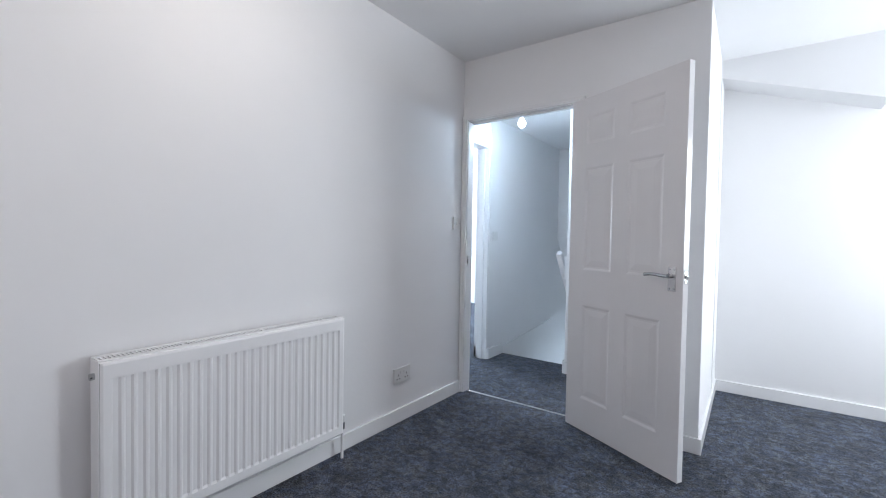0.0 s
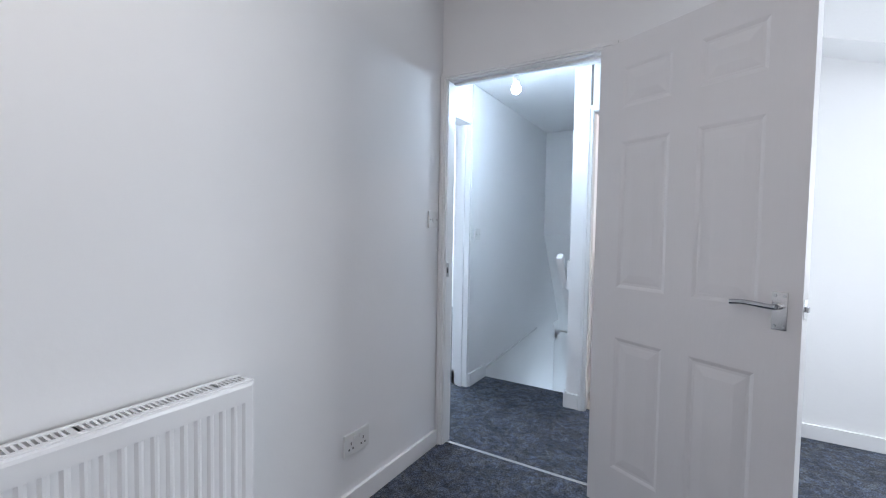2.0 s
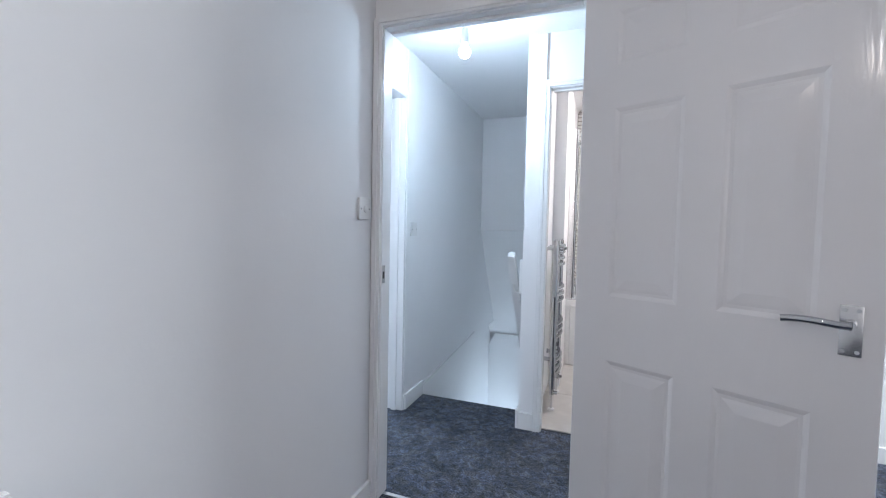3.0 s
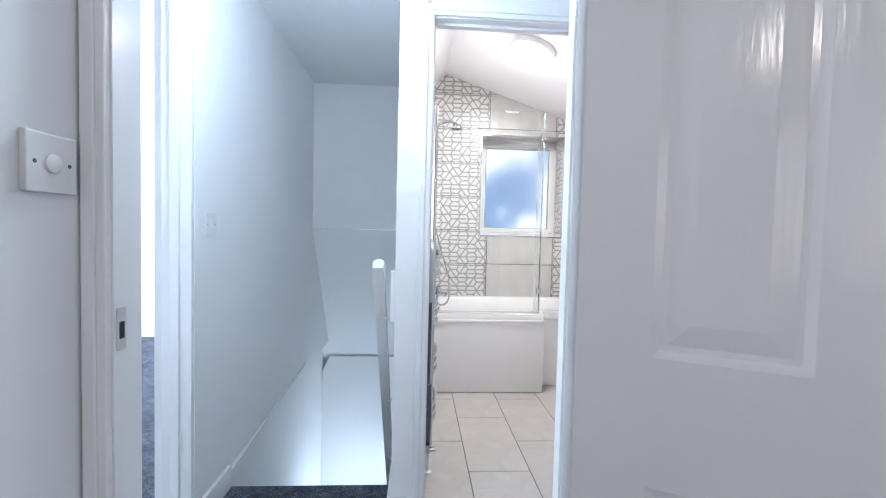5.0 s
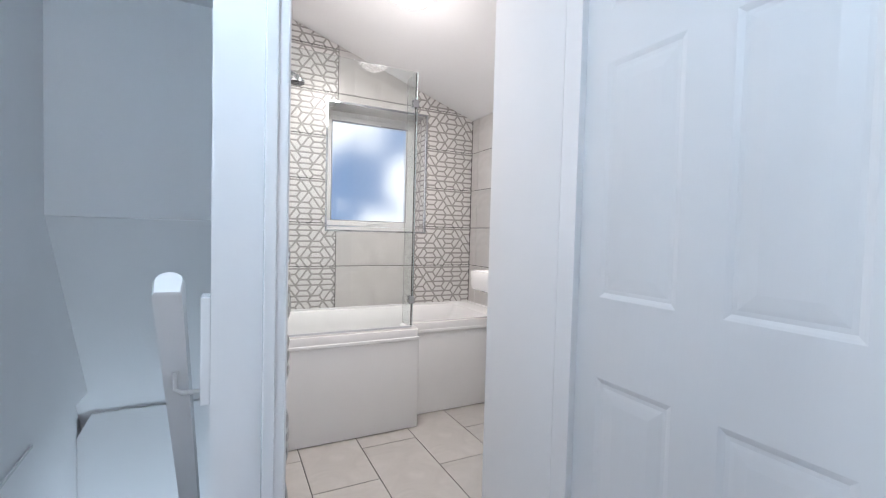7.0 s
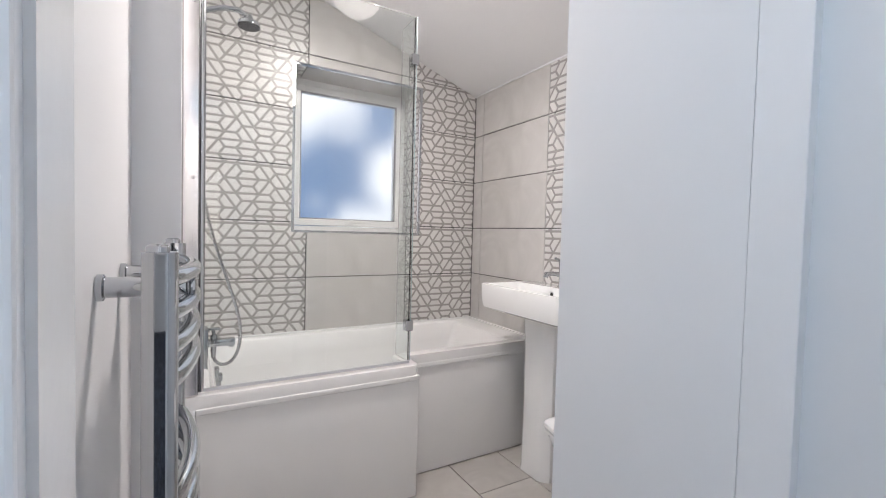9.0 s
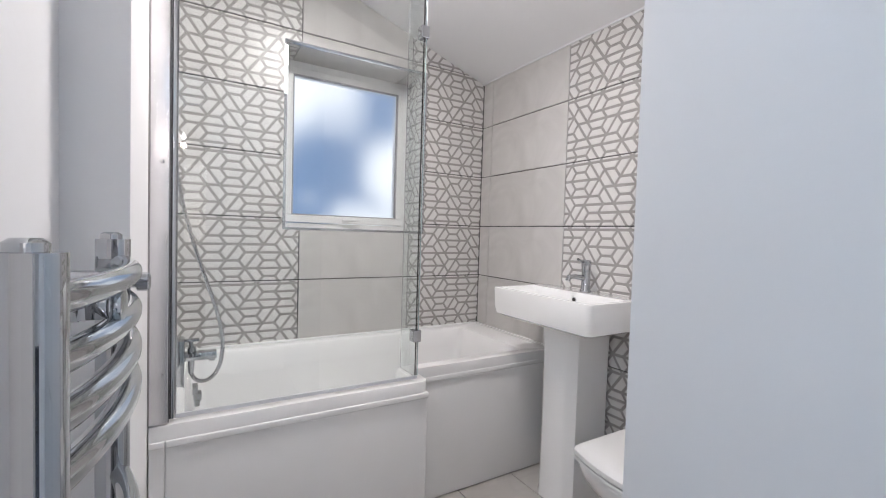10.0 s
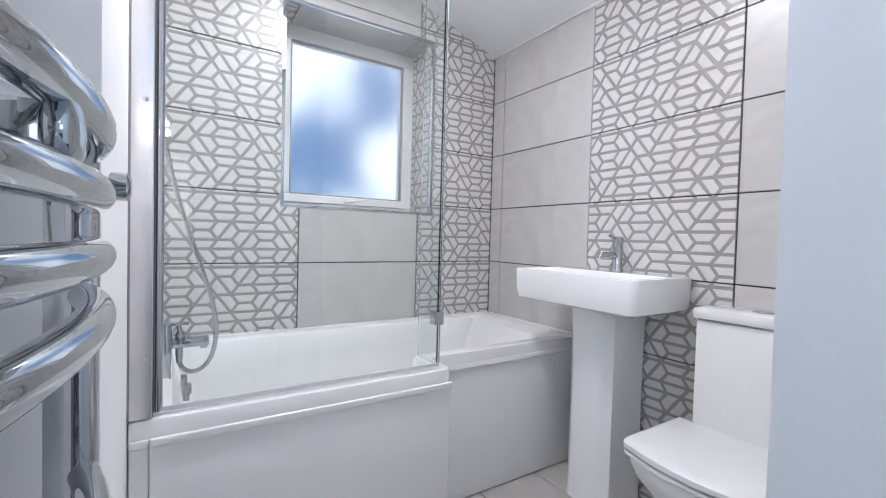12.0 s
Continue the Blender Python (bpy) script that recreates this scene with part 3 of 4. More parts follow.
for c in (-0.037, 0.037):
    part("switch_rocker", boxes((0.0095, 0.0135, c * 0.45 - 0.007, c * 0.45 + 0.007, 0.012, 0.030), bevel=0.001), PLASTIC, so)
    part("earth_slot", boxes((0.0098, 0.0104, c - 0.003, c + 0.003, -0.003, 0.009)), SOCKETGREY, so)
    part("live_slot", boxes((0.0098, 0.0104, c - 0.016, c - 0.007, -0.024, -0.016)), SOCKETGREY, so)
    part("neutral_slot", boxes((0.0098, 0.0104, c + 0.007, c + 0.016, -0.024, -0.016)), SOCKETGREY, so)


def plain_window(name, label, m, w, h):
    """White casement, w wide along x, in a wall whose outside is +y."""
    win = thing(name, (0, 0, 0), label, "window", kind="structure")
    f = 0.05
    for nm, dims in (("window_frame", (-w / 2, w / 2, 0, 0.06, -h / 2, -h / 2 + f)), ("window_frame", (-w / 2, w / 2, 0, 0.06, h / 2 - f, h / 2)),
                     ("window_frame", (-w / 2, -w / 2 + f, 0, 0.06, -h / 2 + f, h / 2 - f)), ("window_frame", (w / 2 - f, w / 2, 0, 0.06, -h / 2 + f, h / 2 - f)),
                     ("mullion", (-0.03, 0.03, 0, 0.06, -h / 2 + f, h / 2 - f))):
        part(nm, boxes(dims, bevel=0.004), UPVC, win)
    for a, b in ((-w / 2 + f, -0.03), (0.03, w / 2 - f)):
        pane = part("pane", boxes((a, b, 0.025, 0.031, -h / 2 + f, h / 2 - f)), CLEAR, win)
        pane.visible_shadow = False
    part("window_sill", boxes((-w / 2 - 0.03, w / 2 + 0.03, -0.12, 0.0, -h / 2 - 0.02, -h / 2), bevel=0.004), GLOSS, win)
    win.matrix_basis = m
    return win


plain_window("window_1", "white casement window in the bedroom", pose(3.73, 0.40, 1.45, 0, 0, -90), 1.2, 1.2)
plain_window("window_2", "white casement window behind the walker", pose(1.4, -3.73, 1.45, 0, 0, 180), 1.6, 1.2)
plain_window("window_3", "white casement window of the neighbouring room", pose(-3.73, 2.5, 1.45, 0, 0, 90), 1.8, 1.3)


# ---- landing things ----
def pendant(x, y, zc, zb, label):
    p = thing("pendant_bulb", (x, y, zc), label, "light bulb", "bare pendant bulbs")
    h = zb - zc
    part("ceiling_rose", lathe(B(), [(0.045, 0), (0.045, -0.012), (0.03, -0.028), (0.008, -0.034)], (0, 0, 0), "z", 24), PLASTIC, p, "white plastic ceiling rose", True)
    part("flex", tube(B(), [(0, 0, -0.03), (0, 0, h + 0.11)], 0.003, 8), PLASTIC, p)
    part("lamp_holder", lathe(B(), [(0.008, h + 0.12), (0.017, h + 0.11), (0.02, h + 0.06), (0.017, h + 0.035)], (0, 0, 0), "z", 20), PLASTIC, p, "white lamp holder", True)
    prof = [(0.014, h + 0.04), (0.016, h + 0.025)] + [(0.03 * math.sin(a), h - 0.005 + 0.03 * math.cos(a)) for a in [radians(35 + 14 * k) for k in range(10)]] + [(0.003, h - 0.035)]
    b = part("bulb", lathe(B(), prof, (0, 0, 0), "z", 20), BULBGLOW, p, "glowing opal bulb", True)
    b.visible_shadow = False
    return p


pendant(0.66, -1.85, BED_H, 2.12, "lit bare bulb hanging in the bedroom")
pendant(0.225, 0.501, LAND_H, 2.070, "lit bare bulb hanging from the landing ceiling")
pendant(-1.92, 3.12, SIDE_H, 2.2, "lit bare bulb in the neighbouring room")


def handrail():
    top = Vector((0.414, 0.895, 1.03))
    d = Vector((0, 1, -1.3))
    r = thing("handrail", top, "white painted round-topped stair handrail on brackets", "handrail")
    # mopstick section swept down the stairs
    sec = [(-0.022, -0.028), (0.022, -0.028)] + [(0.024 * math.cos(a), 0.006 + 0.024 * math.sin(a)) for a in [math.pi * k / 10 for k in range(11)]]
    dn = d.normalized()
    up = Vector((1, 0, 0)).cross(dn)
    if up.z < 0:
        up = -up
    bm = B()
    rings = []
    for s in (0, 0.006, 2.4):
        k = 0.86 if s == 0 else 1
        rings.append([bm.verts.new(dn * s + k * (Vector((1, 0, 0)) * a + up * b)) for a, b in sec])
    for a, b in zip(rings, rings[1:]):
        for k in range(len(sec)):
            bm.faces.new((a[k], a[(k + 1) % len(sec)], b[(k + 1) % len(sec)], b[k]))
    bm.faces.new(rings[0])
    bm.faces.new(rings[-1][::-1])
    part("rail", bm, GLOSS, r, "", True)
    for s in (0.22, 0.85, 1.5, 2.2):
        p = dn * s - up * 0.028
        bm = B()
        tube(bm, [p, p + Vector((0, 0, -0.035)), p + Vector((0.012, 0, -0.045)), p + Vector((0.062, 0, -0.045))], 0.005, 8)
        box(bm, 0.059, 0.065, p.y - 0.018, p.y + 0.018, p.z - 0.07, p.z - 0.02)
        part("bracket", bm, PLASTIC, r, "small white metal bracket", True)


handrail()
# strip added to draw the light line that the ledge's own shading doesn't show
bm = B()
for x in (-0.262, -0.247):
    for y, z in ((1.152, 0.055), (2.45, 0.150), (2.45, 0.162), (1.152, 0.067)):
        bm.verts.new((x, y, z))
v = list(bm.verts)
for f in ((0, 1, 2, 3), (4, 7, 6, 5), (0, 4, 5, 1), (1, 5, 6, 2), (2, 6, 7, 3), (3, 7, 4, 0)):
    bm.faces.new([v[i] for i in f])
struct("trim_ledge_light_line", bm, GLOSS, "thin white strip added for the light line of the stair ledge", "trim")
struct("trim_rail_board", boxes((0.462, 0.479, 0.902, 0.96, 0.80, 1.0), bevel=0.003), GLOSS, "white board behind the handrail", "trim board")
bm = B()
v0 = [(-0.328, 3.38), (-0.257, 3.38), (0.479, 3.38), (0.479, 4.6), (0.05, 4.6)]
prism(bm, v0, -2.6, -0.07)
for v in bm.verts:
    if v.co.x < -0.30 and v.co.z > -1:
        v.co.z = -0.21
struct("stair_boxing", bm, WALL, "white boxed-in bulkhead above the lower stairs", "boxing")
for k in range(11):
    y = 1.155 + 0.19 * k
    if y + 0.19 > 3.38:
        break
    struct("stair_step", boxes((-0.33, 0.479, y, y + 0.215, -2.7, -0.2 * (k + 1)), bevel=0.006), CARPET, "carpeted stair step going down", "stair step")


# ---- bathroom things ----
def window_bath():
    w = thing("window_4", (1.495, 3.312, 1.58), "white top-hung window with frosted glass in a tiled reveal", "window", kind="structure")
    x0, x1, z0, z1 = -0.385, 0.387, -0.455, 0.463
    gx0, gx1, gz0, gz1 = -0.30, 0.315, -0.37, 0.385
    for d in ((x0, x1, -0.01, 0.06, z0, z0 + 0.042), (x0, x1, -0.01, 0.06, z1 - 0.042, z1), (x0, x0 + 0.042, -0.01, 0.06, z0 + 0.042, z1 - 0.042), (x1 - 0.036, x1, -0.01, 0.06, z0 + 0.042, z1 - 0.042)):
        part("window_frame", boxes(d, bevel=0.004), UPVC, w)
    a = 0.003
    sx0, sx1, sz0, sz1 = x0 + 0.042 + a, x1 - 0.036 - a, z0 + 0.042 + a, z1 - 0.042 - a
    for d in ((sx0, sx1, -0.022, 0.05, sz0, gz0), (sx0, sx1, -0.022, 0.05, gz1, sz1), (sx0, gx0, -0.022, 0.05, gz0, gz1), (gx1, sx1, -0.022, 0.05, gz0, gz1)):
        part("sash", boxes(d, bevel=0.005), UPVC, w)
    s = 0.006
    for d in ((gx0, gx1, -0.019, 0.0, gz0, gz0 + s), (gx0, gx1, -0.019, 0.0, gz1 - s, gz1), (gx0, gx0 + s, -0.019, 0.0, gz0 + s, gz1 - s), (gx1 - s, gx1, -0.019, 0.0, gz0 + s, gz1 - s)):
        part("gasket", boxes(d), GASKET, w)
    pane = part("pane", boxes((gx0, gx1, 0.012, 0.018, gz0, gz1)), FROST, w, "frosted glass pane")
    pane.visible_shadow = False
    bm = boxes((-0.02, 0.02, -0.034, -0.022, sz0 + 0.006, sz0 + 0.022), bevel=0.003)
    tube(bm, [(-0.012, -0.036, sz0 + 0.014), (0.03, -0.05, sz0 + 0.020), (0.075, -0.052, sz0 + 0.022)], 0.006, 10)
    part("window_handle", bm, PLASTIC, w, "white espagnolette handle", True)
    struct("backdrop", boxes((-1.5, 4.5, 5.2, 5.22, -1.0, 4.2)), OUTDOORS, "blurred bright daylight and blue foliage outside", "backdrop")


window_bath()

TB, TR = 3.064, 2.285
Z0, PITCH = 0.88, 0.303
VX = (WX0 + 0.012, WX1 - 0.012, WZ0 + 0.012, WZ1 - 0.012)


# reveal linings and bright edge trim round the window opening
def reveal():
    x0, x1, z0, z1 = VX
    r = thing("window_reveal", (x0, TB, z0), "tiled window reveal with bright metal edge trim", "window reveal", kind="structure")
    o = -Vector(r.location)

    def put(n, dims, m, lab=""):
        bm = boxes(dims)
        bmesh.ops.translate(bm, verts=bm.verts, vec=o)
        part(n, bm, m, r, lab)
    # the side tiles and the end of the head carry the print
    for k in range(4):
        za, zb = max(z0, Z0 + PITCH * k + 0.0015), min(z1, Z0 + PITCH * (k + 1) - 0.0015)
        if zb - za < 0.02:
            continue
        for name_x, turn in ((x0, 1), (x1, -1)):
            ob = new("tile", tile_mesh("tile", [(0, 0.225, 0, zb - za)], [], 0.0085, True, (0.225, PITCH), 0.02 * turn, 0.01 * k))
            ob.parent = r
            ob.matrix_basis = Matrix.Translation(Vector((name_x, 3.074 if turn < 0 else 3.299, za)) + o) @ Matrix(((0, 0, turn, 0), (-turn, 0, 0, 0), (0, 1, 0, 0), (0, 0, 0, 1)))
    ob = new("tile", tile_mesh("tile", [(0, 1.186 - x0, 0, 0.225)], [], 0.0085, True, (0.2, PITCH), 0.03, 0.02))
    ob.parent = r
    ob.matrix_basis = Matrix.Translation(Vector((x0, 3.074, z1)) + o) @ Matrix.Translation((0, 0.225, 0)) @ Matrix(((1, 0, 0, 0), (0, -1, 0, 0), (0, 0, -1, 0), (0, 0, 0, 1)))
    put("tile", (1.190, 1.795, 3.072, 3.30, z1, WZ1), PALE)
    put("tile", (1.799, x1, 3.072, 3.30, z1, WZ1), PALE)
    put("tile", (x0, x1, 3.072, 3.30, WZ0, z0), PALE)
    e = 0.006
    for d in ((WX0 + 0.004, x0 + e, TB - 0.003, 3.074, z0 - e, z1 + e), (x1 - e, WX1 - 0.004, TB - 0.003, 3.074, z0 - e, z1 + e),
              (x0 + e, x1 - e, TB - 0.003, 3.074, z1 - e, z1 + e), (x0 + e, x1 - e, TB - 0.003, 3.074, z0 - e, z0 + e)):
        put("edge_trim", d, CHROME, "bright tile edge trim")



# L-shaped shower bath
def bath():
    x0, x1, yb = 0.628, 2.281, 3.058
    xc, yf, yn, zr = 1.497, 2.258, 2.402, 0.577
    t = thing("shower_bath", (x0, yf, 0), "white acrylic L-shaped shower bath with plain front panels", "bathtub")
    o = -Vector(t.location)

    def put(n, bm, m=ACRYLIC, lab="", sm=False):
        bmesh.ops.translate(bm, verts=bm.verts, vec=o)
        return part(n, bm, m, t, lab, sm)

    def arc(cx, cy, r, a0, a1, n=4):
        return [(cx + r * math.cos(radians(a0 + (a1 - a0) * k / n)), cy + r * math.sin(radians(a0 + (a1 - a0) * k / n))) for k in range(n + 1)]
    k = 5
    outer = arc(x0 + .004, yf + .004, .004, 180, 270, k) + arc(xc - .03, yf + .03, .03, 270, 360, k) + arc(xc + .03, yn - .03, .03, 180, 90, k) + arc(x1 - .004, yn + .004, .004, 270, 360, k) \
        + arc(x1 - .004, yb - .004, .004, 0, 90, k) + arc(x0 + .004, yb - .004, .004, 90, 180, k)

    def inner(m, r):
        # follows the same corners, set in by m
        return arc(x0 + m * 1.4 + r, yf + m + r, r, 180, 270, k) + arc(xc - m * 0.9 - r, yf + m + r, r, 270, 360, k) + arc(xc - m * 0.9 + r, yn + m - r, r, 180, 90, k) + arc(x1 - m * 2.4 - r, yn + m + r, r, 270, 360, k) \
            + arc(x1 - m * 2.4 - r, yb - m - r, r, 0, 90, k) + arc(x0 + m * 1.4 + r, yb - m - r, r, 90, 180, k)
    bm = B()
    rings = []
    for pts, z in ((outer, zr - 0.045), (outer, zr - 0.004), ([(a + (1.475 - a) * .002, b + (2.7 - b) * .004) for a, b in outer], zr), (inner(0.052, 0.03), zr), (inner(0.060, 0.035), zr - 0.008), (inner(0.072, 0.045), zr - 0.10), (inner(0.10, 0.06), 0.22), (inner(0.14, 0.06), 0.17)):
        rings.append([bm.verts.new((a, b, z)) for a, b in pts])
    n = len(outer)
    for a, b in zip(rings, rings[1:]):
        for i in range(n):
            bm.faces.new((a[i], a[(i + 1) % n], b[(i + 1) % n], b[i]))
    bmesh.ops.triangle_fill(bm, use_beauty=True, edges=[e for e in bm.edges if e.is_boundary and all(v in set(rings[-1]) for v in e.verts)])
    put("tub", bm, ACRYLIC, "white acrylic tub with flat rim", True)

    def lip(xa, xb, y, zt):
        bm = B()
        box(bm, xa, xb, y, y + 0.025, 0.004, zt, bevel=0.006, seg=3)
        box(bm, xa, xb, y - 0.008, y + 0.02, zt - 0.022, zt, bevel=0.005, seg=3)
        return bm
    put("front_panel", lip(x0 + 0.04, xc, yf + 0.004, zr - 0.042), ACRYLIC, "plain white bath front panel", True)
    put("filler_strip", lip(x0, x0 + 0.0395, yf + 0.006, zr - 0.042), ACRYLIC, "narrow white filler strip", True)
    put("front_panel", lip(xc + 0.004, x1, yn + 0.006, zr - 0.042), ACRYLIC, "plain white bath front panel", True)
    bm = B()
    box(bm, xc - 0.025, xc, yf + 0.035, yn + 0.02, 0.004, zr - 0.043, bevel=0.004)
    put("return_panel", bm, ACRYLIC, "short white return panel", True)
    bm = boxes((x0 + 0.002, x1 - 0.012, yb - 0.010, yb + 0.004, zr - 0.002, zr + 0.010), bevel=0.004)
    box(bm, x1 - 0.010, x1 + 0.003, yn + 0.002, yb + 0.004, zr - 0.002, zr + 0.010, bevel=0.004)
    put("sealant_bead", bm, ACRYLIC, "white sealant bead along the tiles", True)
    # overflow and waste on the inside end
    bm = boxes((0.734, 0.752, 2.600, 2.650, 0.532, 0.562), bevel=0.004)
    box(bm, 0.737, 0.764, 2.602, 2.648, 0.508, 0.536, bevel=0.006)
    box(bm, 0.740, 0.758, 2.600, 2.650, 0.490, 0.512, bevel=0.004)
    put("overflow", bm, CHROME, "square chrome overflow fitting", True)
    return t


bath()


def shower_screen():
    y, x0, x1, z0, z1 = 2.285, 0.69, 1.458, 0.583, 2.035
    s = thing("shower_screen", (0.628, y, z0), "hinged clear glass shower screen with chrome wall profile", "shower screen")
    o = -Vector(s.location)

    def put(n, bm, m, lab="", sm=False):
        bmesh.ops.translate(bm, verts=bm.verts, vec=o)
        p = part(n, bm, m, s, lab, sm)
        return p
    g = put("glass_panel", boxes((x0, x1, y - 0.003, y + 0.003, z0 + 0.012, z1), bevel=0.0006), CLEAR, "clear toughened glass panel")
    g.visible_shadow = False
    put("glass_edge", boxes((x1 + 0.0005, x1 + 0.003, y - 0.003, y + 0.003, z0 + 0.012, z1)), EDGEGLASS, "green-tinted glass edge")
    g2 = put("return_glass", boxes((x1 - 0.006, x1, y + 0.008, y + 0.135, z0 + 0.006, z1), bevel=0.0006), CLEAR, "narrow clear return panel")
    g2.visible_shadow = False
    put("glass_edge", boxes((x1 - 0.004, x1 - 0.002, y + 0.1355, y + 0.137, z0 + 0.006, z1)), EDGEGLASS, "green-tinted glass edge")
    put("bottom_seal", boxes((x0, x1, y - 0.004, y + 0.004, z0 + 0.001, z0 + 0.013), bevel=0.001), mat("clear_seal_strip", (0.55, 0.57, 0.6), 0.3), "soft grey seal strip")
    put("wall_profile", boxes((0.628, 0.674, y - 0.030, y + 0.017, z0, z1 + 0.012), bevel=0.003), ALUMINIUM, "bright aluminium wall channel")
    put("seal_strip", boxes((0.6742, 0.6752, y - 0.027, y - 0.012, z0, z1)), SEAL, "dark seam beside the channel")
    put("seal_strip", boxes((0.6262, 0.6285, y - 0.033, y - 0.024, z0, z1)), mat("grey_sealant", (0.30, 0.29, 0.29), 0.6), "grey sealant line along the wall")
    put("hinge_profile", tube(B(), [(0.682, y, z0 + 0.004), (0.682, y, z1 + 0.01)], 0.011, 18), CHROME, "round chrome hinge post", True)
    for z in (0.72, 1.30, 1.86):
        put("screw", lathe(B(), [(0.006, 0), (0.0055, -0.002), (0.002, -0.0035)], (0.657, y - 0.030, z), "y", 12), STEEL, "", True)
    for z in (0.745, 1.86):
        put("glass_clip", boxes((x1 - 0.022, x1 + 0.010, y - 0.011, y + 0.028, z - 0.022, z + 0.022), bevel=0.003), CHROME, "square chrome glass clip")


shower_screen()


def shower():
    xw, xm = 0.626, 0.680
    t = thing("shower_mixer", (xw, 2.62, 0.72), "chrome bath shower mixer with hose and overhead rose", "shower")
    o = -Vector(t.location)

    def put(n, bm, m=CHROME, lab="", sm=True, parent=t):
        bmesh.ops.translate(bm, verts=bm.verts, vec=o)
        return part(n, bm, m, parent, lab, sm)
    bm = boxes((xm, xm + 0.030, 2.575, 2.665, 0.545, 0.735), bevel=0.010)
    for yy in (2.595, 2.645):
        tube(bm, [(xw, yy, 0.66), (xm + 0.004, yy, 0.66)], 0.014, 14)
    put("mixer_body", bm, CHROME, "chrome mixer body on the wall")
    bm = boxes((xm + 0.026, xm + 0.130, 2.598, 2.642, 0.655, 0.683), bevel=0.006)
    box(bm, xm + 0.105, xm + 0.124, 2.611, 2.629, 0.646, 0.658, bevel=0.002)
    put("spout", bm, CHROME, "flat chrome bath spout")
    bm = lathe(B(), [(0.013, 0.0), (0.014, 0.012), (0.012, 0.020)], (xm + 0.052, 2.62, 0.682), "z", 16)
    tube(bm, [(xm + 0.052, 2.62, 0.698), (xm + 0.048, 2.62, 0.724)], 0.007, 10)
    box(bm, xm + 0.012, xm + 0.075, 2.607, 2.633, 0.722, 0.730, bevel=0.002)
    put("lever", bm)
    put("hose_union", lathe(B(), [(0.010, 0), (0.011, -0.02), (0.008, -0.05)], (xm + 0.050, 2.62, 0.657), "z", 14))
    pts = []
    for k in range(361):
        s = k / 360
        # from the union, a loop below, then up to the wall bracket
        p0, p1, p4 = Vector((xm + .05, 2.62, .615)), Vector((xm + .055, 2.61, .56)), Vector((xw + .045, 2.60, 1.42))
        if s < 0.4:
            u = s / 0.4
            q = (1 - u) ** 3 * p0 + 3 * (1 - u) ** 2 * u * p1 + 3 * (1 - u) * u * u * Vector((xw + .20, 2.60, .55)) + u ** 3 * Vector((xw + .202, 2.60, .70))
        else:
            u = (s - 0.4) / 0.6
            q = (1 - u) ** 3 * Vector((xw + .202, 2.60, .70)) + 3 * (1 - u) ** 2 * u * Vector((xw + .204, 2.60, .85)) + 3 * (1 - u) * u * u * Vector((xw + .075, 2.60, 1.05)) + u ** 3 * p4
        pts.append(q)
    put("hose", tube(B(), pts, 0.0076, 8, rib=0.0016), HOSE, "flexible ribbed steel shower hose")
    bm = lathe(B(), [(0.018, 0.0), (0.018, 0.02), (0.010, 0.03), (0.010, 0.05)], (xw, 2.60, 1.42), "x", 16)
    put("hose_bracket", bm, CHROME, "chrome hand shower bracket")
    bm = tube(B(), [(xw, 2.60, 1.96), (xw + 0.06, 2.60, 1.985), (xw + 0.13, 2.60, 2.015), (xw + 0.18, 2.60, 2.02), (xw + 0.216, 2.60, 2.005)], 0.011, 14)
    lathe(bm, [(0.03, 0), (0.03, 0.008), (0.014, 0.016)], (xw, 2.60, 1.96), "x", 20)
    put("shower_arm", bm, CHROME, "curved chrome shower arm")
    bm = lathe(B(), [(0.012, 0.035), (0.018, 0.022), (0.042, 0.004), (0.044, -0.010)], (xw + 0.222, 2.60, 1.975), "z", 24)
    hd = put("shower_rose", bm, CHROME, "round chrome shower rose")
    put("spray_plate", lathe(B(), [(0.041, -0.010), (0.040, -0.014)], (xw + 0.222, 2.60, 1.975), "z", 24), SEAL, "dark spray plate", True, hd)


shower()


